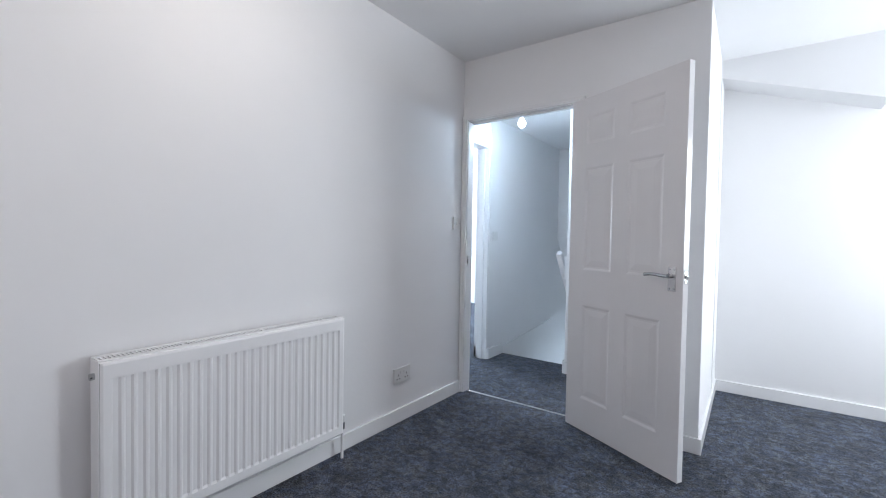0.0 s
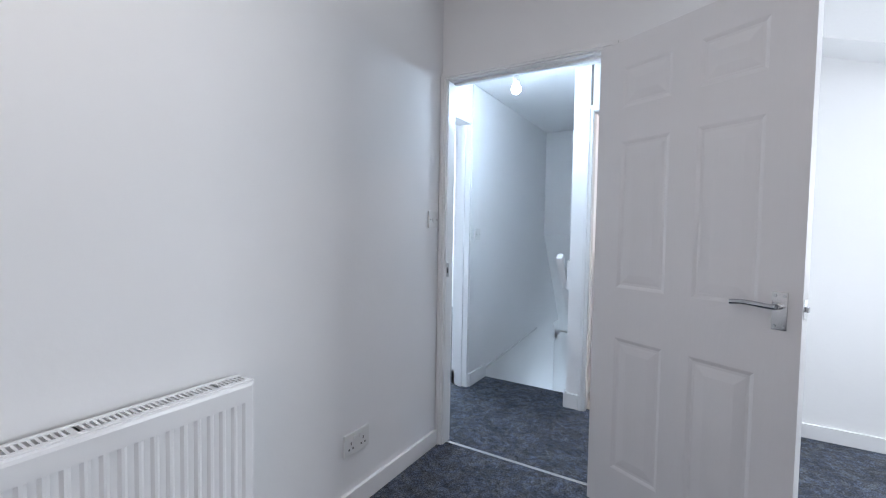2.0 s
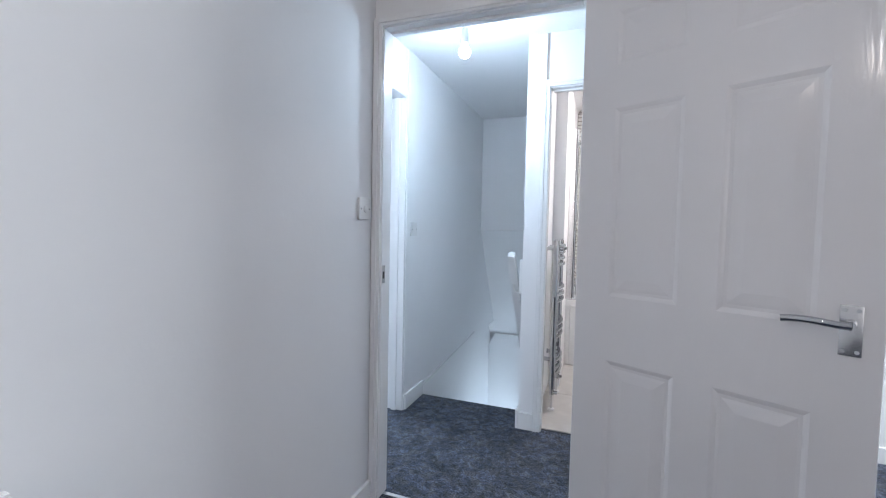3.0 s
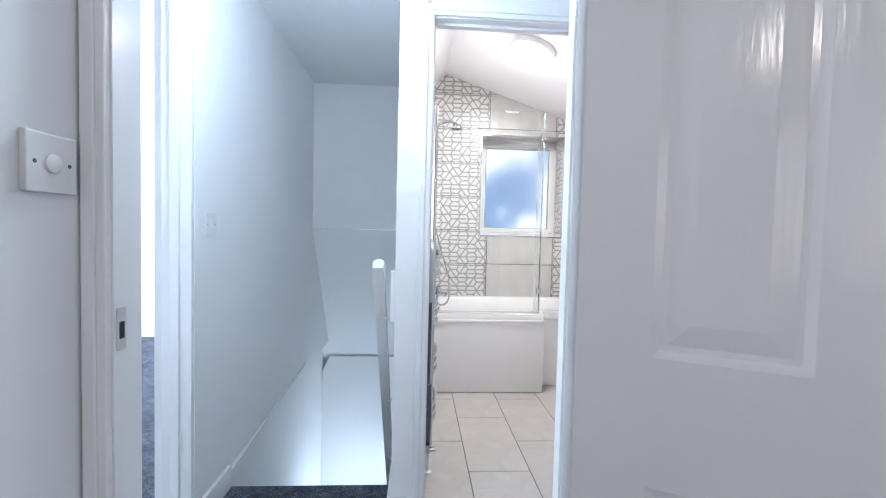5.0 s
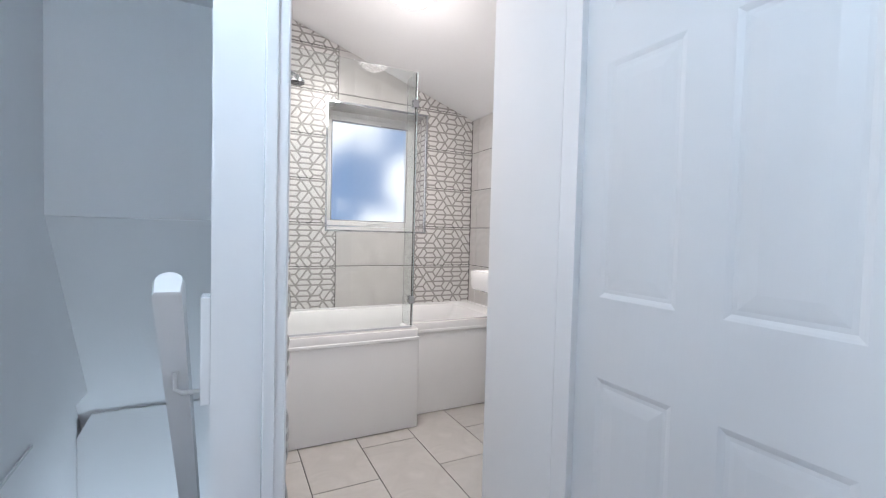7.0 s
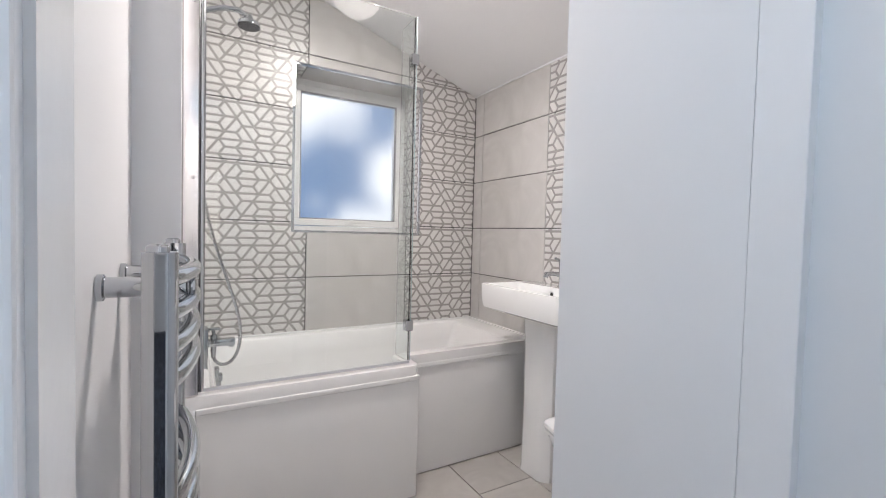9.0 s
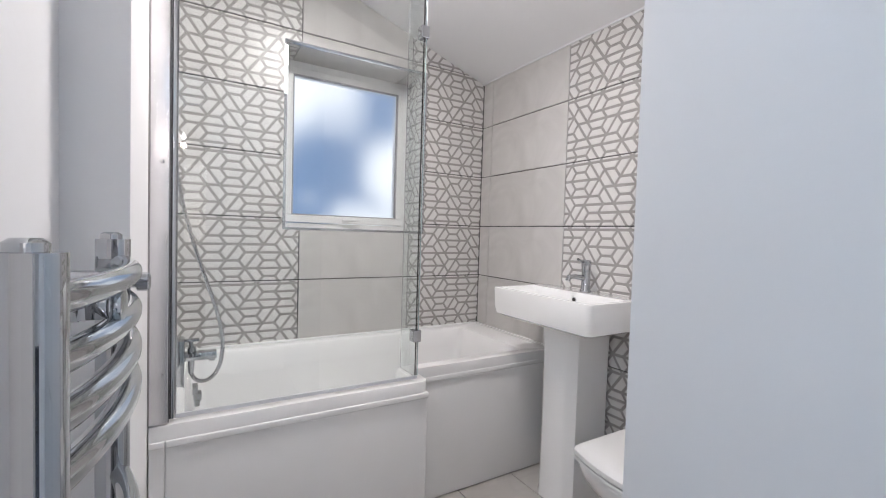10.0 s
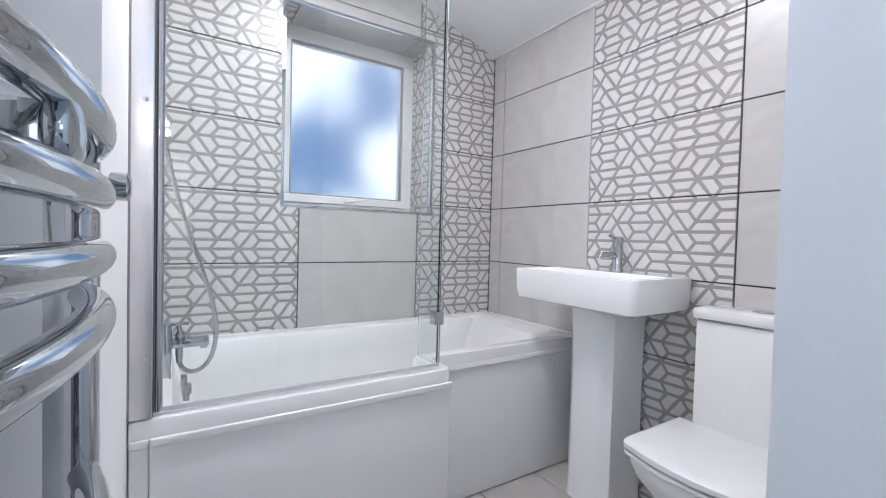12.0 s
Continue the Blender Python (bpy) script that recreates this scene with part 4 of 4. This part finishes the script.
def basin():
    x0, x1, y0, y1, z0, z1 = 1.935, 2.283, 1.895, 2.46, 0.765, 0.893
    t = thing("pedestal_basin", (2.17, 2.168, 0), "square white ceramic basin on a tapered full pedestal", "washbasin")
    o = -Vector(t.location)

    def put(n, bm, m=CERAMIC, lab="", sm=True, parent=t):
        bmesh.ops.translate(bm, verts=bm.verts, vec=o)
        return part(n, bm, m, parent, lab, sm)

    def rect(mx0, mx1, my, r, z, bm, n=5):
        xa, xb, ya, yb = x0 + mx0, x1 - mx1, y0 + my, y1 - my
        out = []
        for cx, cy, a0 in ((xa + r, ya + r, 180), (xb - r, ya + r, 270), (xb - r, yb - r, 0), (xa + r, yb - r, 90)):
            for k in range(n + 1):
                a = radians(a0 + 90 * k / n)
                out.append(bm.verts.new((cx + r * math.cos(a), cy + r * math.sin(a), z)))
        return out
    bm = B()
    rr = [rect(0.10, 0, 0.10, 0.03, z0 - 0.006, bm), rect(0.030, 0, 0.032, 0.03, z0 - 0.002, bm), rect(0.008, 0, 0.008, 0.028, z0 + 0.010, bm), rect(0.002, 0, 0.002, 0.026, z0 + 0.04, bm), rect(0, 0, 0, 0.024, z1 - 0.008, bm), rect(0.002, 0.0, 0.002, 0.023, z1 - 0.002, bm), rect(0.008, 0.004, 0.008, 0.02, z1, bm),
          rect(0.020, 0.115, 0.020, 0.028, z1 - 0.001, bm), rect(0.026, 0.120, 0.026, 0.03, z1 - 0.008, bm), rect(0.05, 0.135, 0.06, 0.04, z1 - 0.075, bm), rect(0.10, 0.16, 0.14, 0.04, z1 - 0.09, bm)]
    for a, b in zip(rr, rr[1:]):
        for i in range(len(a)):
            bm.faces.new((a[i], a[(i + 1) % len(a)], b[(i + 1) % len(a)], b[i]))
    bm.faces.new(rr[0][::-1])
    bm.faces.new(rr[-1])
    bowl = put("bowl", bm, CERAMIC, "square glazed bowl with flat tap ledge")
    yc = 2.168
    bm = lathe(B(), [(0.010, 0), (0.012, -0.002), (0.012, -0.004)], (x1 - 0.1235, yc, z1 - 0.033), "x", 16)
    put("overflow_ring", bm, CHROME, "chrome overflow ring", True, bowl)
    put("overflow_hole", lathe(B(), [(0.0085, 0), (0.0085, -0.001)], (x1 - 0.1278, yc, z1 - 0.033), "x", 14), DARK, "", True, bowl)
    # pedestal: tapered upright with chamfered front corners
    bm = B()
    rows = []
    for z, xf, hw in ((0, 2.048, 0.100), (0.02, 2.051, 0.098), (0.35, 2.053, 0.096), (0.62, 2.052, 0.098), (z0 - 0.004, 2.046, 0.104)):
        ch = 0.035
        rows.append([bm.verts.new(p) for p in ((2.27, yc - hw, z), (2.27, yc + hw, z), (xf + ch, yc + hw, z), (xf + 0.008, yc + hw - ch * 0.8, z), (xf, yc + hw - ch - 0.01, z), (xf, yc - hw + ch + 0.01, z), (xf + 0.008, yc - hw + ch * 0.8, z), (xf + ch, yc - hw, z))])
    for a, b in zip(rows, rows[1:]):
        for i in range(8):
            bm.faces.new((a[i], a[(i + 1) % 8], b[(i + 1) % 8], b[i]))
    bm.faces.new(rows[0])
    bm.faces.new(rows[-1])
    put("pedestal", bm, CERAMIC, "tapered white ceramic pedestal")
    # mixer tap
    tx = 2.225
    bm = lathe(B(), [(0.024, 0), (0.024, 0.006), (0.019, 0.012), (0.019, 0.105), (0.021, 0.110), (0.021, 0.135), (0.016, 0.140)], (tx, yc, z1), "z", 20)
    tap = put("tap", bm, CHROME, "chrome monobloc mixer tap")
    bm = tube(B(), [(tx - 0.01, yc, z1 + 0.060), (tx - 0.07, yc, z1 + 0.068), (tx - 0.105, yc, z1 + 0.066), (tx - 0.112, yc, z1 + 0.050)], 0.0115, 14)
    put("spout", bm, CHROME, "", True, tap)
    put("lever", tube(B(), [(tx, yc, z1 + 0.128), (tx - 0.03, yc, z1 + 0.135), (tx - 0.055, yc, z1 + 0.143)], 0.0055, 10), CHROME, "", True, tap)


basin()


def toilet():
    yc, xb = 1.645, 2.283
    t = thing("toilet", (2.05, yc, 0), "white close-coupled toilet with closed squared soft-close lid", "toilet")
    o = -Vector(t.location)

    def put(n, bm, m=CERAMIC, lab="", sm=True, parent=t):
        bmesh.ops.translate(bm, verts=bm.verts, vec=o)
        return part(n, bm, m, parent, lab, sm)

    def outline(xf, xr, hw, bulge=0.03, r=0.035):
        """Plan of the pan: straight sides, softly bowed front with rounded corners."""
        pts = [(xr, yc - hw), (xr, yc + hw)]
        pts += [(xf + bulge + r * (1 - math.sin(radians(a))), yc + hw - r * (1 - math.cos(radians(a)))) for a in (0, 22, 45, 67, 90)]
        n = 10
        for k in range(1, n):
            u = 1 - 2 * k / n
            pts.append((xf + bulge * u * u, yc + (hw - r) * u))
        pts += [(xf + bulge + r * (1 - math.sin(radians(a))), yc - hw + r * (1 - math.cos(radians(a)))) for a in (90, 67, 45, 22, 0)]
        return pts

    def stack(levels):
        bm = B()
        rings = [[bm.verts.new((a, b, z)) for a, b in pts] for pts, z in levels]
        n = len(rings[0])
        for a, b in zip(rings, rings[1:]):
            for i in range(n):
                bm.faces.new((a[i], a[(i + 1) % n], b[(i + 1) % n], b[i]))
        bm.faces.new(rings[0])
        bm.faces.new(rings[-1])
        return bm
    put("pan", stack([(outline(1.93, 2.25, 0.105), 0), (outline(1.93, 2.25, 0.11), 0.08), (outline(1.90, 2.25, 0.13), 0.22), (outline(1.805, 2.26, 0.178), 0.34), (outline(1.787, 2.27, 0.188), 0.385), (outline(1.789, 2.27, 0.186), 0.398)]), CERAMIC, "white ceramic pan")
    put("seat", stack([(outline(1.782, 2.12, 0.195), 0.401), (outline(1.777, 2.12, 0.199), 0.405), (outline(1.778, 2.12, 0.199), 0.414), (outline(1.784, 2.12, 0.194), 0.417)]), PLASTIC, "white toilet seat")
    put("lid", stack([(outline(1.780, 2.12, 0.197), 0.4185), (outline(1.775, 2.12, 0.201), 0.423), (outline(1.776, 2.12, 0.201), 0.436), (outline(1.784, 2.12, 0.195), 0.443), (outline(1.81, 2.11, 0.175), 0.446)]), PLASTIC, "closed white soft-close lid")
    bm = boxes((2.115, xb, yc - 0.168, yc + 0.158, 0.396, 0.775), bevel=0.018)
    put("cistern", bm, CERAMIC, "white ceramic cistern")
    bm = boxes((2.105, xb, yc - 0.175, yc + 0.163, 0.777, 0.812), bevel=0.011)
    lid = put("cistern_lid", bm, CERAMIC, "white ceramic cistern lid")
    put("flush_button", lathe(B(), [(0.03, 0.811), (0.03, 0.816), (0.026, 0.818)], (2.195, yc, 0), "z", 24), CHROME, "round chrome dual flush button", True, lid)


toilet()


def towel_rail():
    xs, ya, yb, z0, z1 = 0.634, 1.243, 1.585, 0.14, 1.108
    t = thing("towel_radiator", (xs, (ya + yb) / 2, 0.0), "chrome ladder towel radiator with bowed bars", "towel radiator")
    o = -Vector(t.location)

    def put(n, bm, m=CHROME, lab="", sm=True, parent=t):
        bmesh.ops.translate(bm, verts=bm.verts, vec=o)
        return part(n, bm, m, parent, lab, sm)
    for y in (ya, yb):
        # D-section upright
        bm = B()
        sec = [(-0.017, -0.014), (-0.017, 0.014)] + [(0.004 + 0.015 * math.cos(a), 0.016 * math.sin(a)) for a in [radians(80 - 5 * k) for k in range(33)]]
        lo = [bm.verts.new((xs + a, y + b, z0)) for a, b in sec]
        hi = [bm.verts.new((xs + a, y + b, z1)) for a, b in sec]
        for i in range(len(sec)):
            j = (i + 1) % len(sec)
            bm.faces.new((lo[i], lo[j], hi[j], hi[i]))
        bm.faces.new(lo)
        bm.faces.new(hi)
        up = put("upright", bm, CHROME, "D-section chrome upright")
        put("end_cap", lathe(B(), [(0.012, 0), (0.012, 0.006), (0.008, 0.009)], (xs - 0.002, y, z1), "z", 18), CHROME, "", True, up)
        bm = tube(B(), [(xs, y, 0.0), (xs, y, z0 + 0.004)], 0.0075, 12)
        lathe(bm, [(0.022, 0.0), (0.020, 0.008), (0.009, 0.014)], (xs, y, 0.0), "z", 18)
        put("feed_pipe", bm, PLASTIC, "white pipe sleeve and collar")
        bm = tube(B(), [(xs, y, 0.10), (xs, y, z0 + 0.01)], 0.014, 14)
        tube(bm, [(xs, y, 0.115), (xs + 0.035, y, 0.115)], 0.012, 12)
        put("valve", bm, CHROME, "chrome corner valve")
        by = 1.358 if y == ya else 1.560
        for z in (1.055, 0.30):
            bm = tube(B(), [(0.560, by, z), (xs + 0.004, by, z)], 0.0140, 20)
            lathe(bm, [(0.018, -0.002), (0.018, 0.005), (0.014, 0.007)], (0.560, by, z), "x", 24)
            br = put("wall_bracket", bm, CHROME, "round chrome wall bracket")
            if y == ya:
                # clamp that grips two bars, with a domed cap
                bm = boxes((xs + 0.002, xs + 0.026, by - 0.011, by + 0.011, z - 0.012, z + 0.012), bevel=0.003)
                lathe(bm, [(0.012, 0.024), (0.0185, 0.027), (0.0195, 0.031), (0.0185, 0.035), (0.012, 0.0375), (0.002, 0.0385)], (xs, by, z), "x", 28)
                put("clamp_cap", bm, CHROME, "round chrome clamp cap", True, br)
    zs = [1.076, 1.034, 0.993, 0.952, 0.795, 0.754, 0.713, 0.56, 0.519, 0.478, 0.32, 0.279, 0.238]
    for z in zs:
        pts = []
        for k in range(17):
            u = k / 16
            pts.append((xs + 0.006 + 0.026 * math.sin(math.pi * u) ** 0.8, ya + (yb - ya) * u, z))
        b = put("bar", tube(B(), pts, 0.0115, 20), CHROME)
    put("bleed_valve", lathe(B(), [(0.008, 0), (0.008, 0.010), (0.013, 0.012), (0.013, 0.024), (0.009, 0.027)], (xs + 0.014, yb + 0.004, 1.050), "x", 18), CHROME, "small chrome bleed valve")


towel_rail()


def ceiling_light():
    x, y = 1.30, 2.07
    t = thing("ceiling_light", (x, y, slope(x)), "round flush LED ceiling light, switched on", "ceiling light")
    t.rotation_euler = (0, math.atan(0.335), 0)
    part("base_ring", lathe(B(), [(0.150, 0.004), (0.153, -0.02), (0.150, -0.034), (0.140, -0.038)], (0, 0, 0), "z", 48), PLASTIC, t, "white plastic rim", True)
    d = part("diffuser", lathe(B(), [(0.138, -0.037), (0.132, -0.044), (0.08, -0.049), (0.01, -0.050)], (0, 0, 0), "z", 48), LEDGLOW, t, "glowing white diffuser", True)
    d.visible_shadow = False


ceiling_light()
area("bathroom_led_light", (1.30 - 0.02, 2.07, slope(1.30) - 0.062), (1.30 - 0.20, 2.07, slope(1.30) - 1.06), 0.26, 0.26, 17, (1.0, 0.97, 0.95)).data.shape = "DISK"
bulb_light("bathroom_led_glow", (1.27, 2.07, slope(1.30) - 0.20), 3, 0.12, (1.0, 0.97, 0.95))


# ---- tiles ----
def clip(poly, a, b, c):
    """Keeps the part of a polygon where a*u + b*v <= c."""
    out = []
    for i, p in enumerate(poly):
        q = poly[(i + 1) % len(poly)]
        dp, dq = a * p[0] + b * p[1] - c, a * q[0] + b * q[1] - c
        if dp <= 0:
            out.append(p)
        if dp * dq < 0:
            s = dp / (dp - dq)
            out.append((p[0] + s * (q[0] - p[0]), p[1] + s * (q[1] - p[1])))
    return out


def inset(poly, d):
    """Moves every side of a convex anticlockwise polygon inwards by d."""
    out = poly
    for i, p in enumerate(poly):
        q = poly[(i + 1) % len(poly)]
        ex, ey = q[0] - p[0], q[1] - p[1]
        l = math.hypot(ex, ey)
        if l < 1e-6:
            continue
        nx, ny = ey / l, -ex / l
        out = clip(out, nx, ny, nx * p[0] + ny * p[1] - d)
        if len(out) < 3:
            return []
    return out


HEX_H, HEX_R = 0.0757, 0.0535
# the way each hexagon of the print is split, column by column, top row first: along, rising or falling
SPLITS = ("--/\\", "-/--", "/\\\\/", "---/", "\\/--", "-\\\\-", "/--\\", "--/-")


def cells(w, h, du, dv):
    """Wide hexagons in staggered columns, each split along one diagonal, over a tile of w x h."""
    out = []
    for q in range(-2, int(w / (1.5 * HEX_R)) + 7):
        for r in range(-1, int(h / HEX_H) + 2):
            cx, cy = q * 1.5 * HEX_R + du, (r + 0.5 * (q % 2)) * HEX_H + dv
            half, high = HEX_R / 2, HEX_H / 2
            corner = [(cx + 2 * half, cy), (cx + half, cy + high), (cx - half, cy + high), (cx - 2 * half, cy), (cx - half, cy - high), (cx + half, cy - high)]
            o = "-/\\".index(SPLITS[q % 8][(3 - r) % 4])
            for s in (0, 3):
                out.append([corner[(o + s + k) % 6] for k in range(4)])
    return out


def tile_mesh(name, rects, planes, thick, pattern, size, du=0.0, dv=0.0):
    """A tile in (u, v), front towards +w. rects: the pieces that it is cut into; planes: cuts a*u + b*v <= c."""
    vs, fs, ms = [], [], []

    def slab(poly, w0, w1, m, chamfer):
        n = len(poly)
        top = inset(poly, chamfer) if chamfer else poly
        if len(top) != n:
            top = poly
        base = len(vs)
        mid = w1 - chamfer * 0.8
        vs.extend([(u, v, w0) for u, v in poly] + [(u, v, mid) for u, v in poly] + [(u, v, w1) for u, v in top])
        for lvl in (0, n):
            for i in range(n):
                j = (i + 1) % n
                fs.append((base + lvl + i, base + lvl + j, base + lvl + n + j, base + lvl + n + i))
                ms.append(m)
        fs.append(tuple(base + 2 * n + i for i in range(n)))
        ms.append(m)
    for u0, u1, v0, v1 in rects:
        poly = [(u0, v0), (u1, v0), (u1, v1), (u0, v1)]
        for pl in planes:
            poly = clip(poly, *pl)
            if len(poly) < 3:
                break
        if len(poly) < 3:
            continue
        slab(poly, -thick, 0, 0, 0.0 if len(rects) > 1 else 0.0012)
        if pattern:
            for c in cells(size[0], size[1], du, dv):
                c = inset(c, 0.0060)
                for a, b, cc in ((-1, 0, -u0), (1, 0, u1), (0, -1, -v0), (0, 1, v1), *planes):
                    c = clip(c, a, b, cc)
                    if len(c) < 3:
                        break
                if len(c) < 3:
                    continue
                c = [p for i, p in enumerate(c) if math.hypot(p[0] - c[i - 1][0], p[1] - c[i - 1][1]) > 0.0008]
                if len(c) >= 3:
                    slab(c, -0.0005, 0.0018, 1, 0.0014)
    if not fs:
        return None
    me = bpy.data.meshes.new(name)
    me.from_pydata(vs, [], fs)
    for m in ((TAUPE, RELIEF) if pattern else (PALE,)):
        me.materials.append(m)
    me.polygons.foreach_set("material_index", ms)
    me.update()
    return me


def tiled(wall, cols, to_world, ztop, hole=None):
    """Rows of tiles between the column joints cols = (u0, u1, patterned, offset)."""
    g = 0.0027
    k = 0
    shared = {}
    for ci, (u0, u1, pat, du) in enumerate(cols):
        for row in range(-3, 6):
            z0, z1 = Z0 + PITCH * row, Z0 + PITCH * (row + 1)
            z0 = max(z0, 0.0)
            if z1 < 0.02:
                continue
            w, h = u1 - u0 - 2 * g, z1 - z0 - 2 * g
            rects = [(0, w, 0, h)]
            if hole:
                hu0, hu1, hv0, hv1 = hole[0] - u0 - g, hole[1] - u0 - g, hole[2] - z0 - g, hole[3] - z0 - g
                if hu0 < w and hu1 > 0 and hv0 < h and hv1 > 0:
                    rects = []
                    if hv0 > 0.004:
                        rects.append((0, w, 0, hv0))
                    if hv1 < h - 0.004:
                        rects.append((0, w, hv1, h))
                    a, b = max(0, hv0), min(h, hv1)
                    if hu0 > 0.004:
                        rects.append((0, hu0, a, b))
                    if hu1 < w - 0.004:
                        rects.append((hu1, w, a, b))
                    if not rects:
                        continue
            planes = []
            for a, b, c in ztop:
                planes.append((a, b, c - a * (u0 + g) - b * (z0 + g)))
            cut = any(a * u + b * v > c for a, b, c in planes for u in (0, w) for v in (0, h))
            slide = du + 3.0 * HEX_R * ((row * 2 + ci) % 3)
            key = (pat, round(w, 4), round(h, 4), slide) if not cut and len(rects) == 1 and rects[0] == (0, w, 0, h) else None
            me = shared.get(key) if key else None
            if me is None:
                me = tile_mesh("tile", rects, planes, 0.0085, pat, (0.605, PITCH), slide - 6.0 * HEX_R, 0.019)
                if key:
                    shared[key] = me
            if me is None:
                continue
            ob = new("tile", me)
            ob.parent = wall
            ob.matrix_basis = to_world(u0 + g, z0 + g)


back_m = Matrix(((1, 0, 0, 0), (0, 0, -1, 0), (0, 1, 0, 0), (0, 0, 0, 1)))


reveal()


def on_back(u, v):
    return Matrix.Translation((u, TB, v)) @ back_m


def on_right(u, v):
    # u runs towards -y so that the front faces the room
    return Matrix.Translation((TR, -u, v)) @ Matrix(((0, 0, -1, 0), (-1, 0, 0, 0), (0, 1, 0, 0), (0, 0, 0, 1)))


top_planes = [(0.335, 1.0, 2.823 - 0.002), (-1.098, 1.0, 2.56 - 1.098 * 0.785 - 0.002)]
tiled(wall_back, [(0.628, 1.188, True, 0.02), (1.188, 1.794, False, 0), (1.794, TR, True, 0.05)], on_back, top_planes, VX)
tiled(wall_right, [(-TB, -2.968, False, 0), (-2.968, -2.366, False, 0), (-2.366, -1.768, True, 0.01), (-1.768, -1.308, False, 0)], on_right, [(0, 1.0, slope(TR) - 0.003)])


def floor_tiles():
    xs = [0.55, 0.835, 1.138, 1.442, 1.750, 2.046, 2.29]
    g = 0.002
    made = {}
    for i in range(len(xs) - 1):
        y0 = 0.95 if i % 2 == 0 else 0.65
        while y0 < 3.05:
            a, b = max(y0, 0.947), min(y0 + 0.6, 3.05)
            lo_x = xs[i]
            if xs[i] >= 1.34:
                a = max(a, 1.308)
            if b - a > 0.03:
                w, h = round(xs[i + 1] - lo_x - 2 * g, 4), round(b - a - 2 * g, 4)
                if (w, h) not in made:
                    bm = B()
                    box(bm, 0, w, 0, h, -0.0055, 0.0, bevel=0.0015, seg=1)
                    made[(w, h)] = mesh_of("tile", bm, FLOORTILE)
                ob = new("tile", made[(w, h)])
                ob.parent = floor_bath
                ob.location = (lo_x + g, a + g, 0.0)
            y0 += 0.6


floor_tiles()
struct("trim_ceiling_bead", boxes((2.277, 2.2835, 1.323, TB - 0.002, slope(TR) - 0.005, slope(TR) + 0.005)), GLOSS, "thin white sealant bead along the ceiling", "sealant bead")
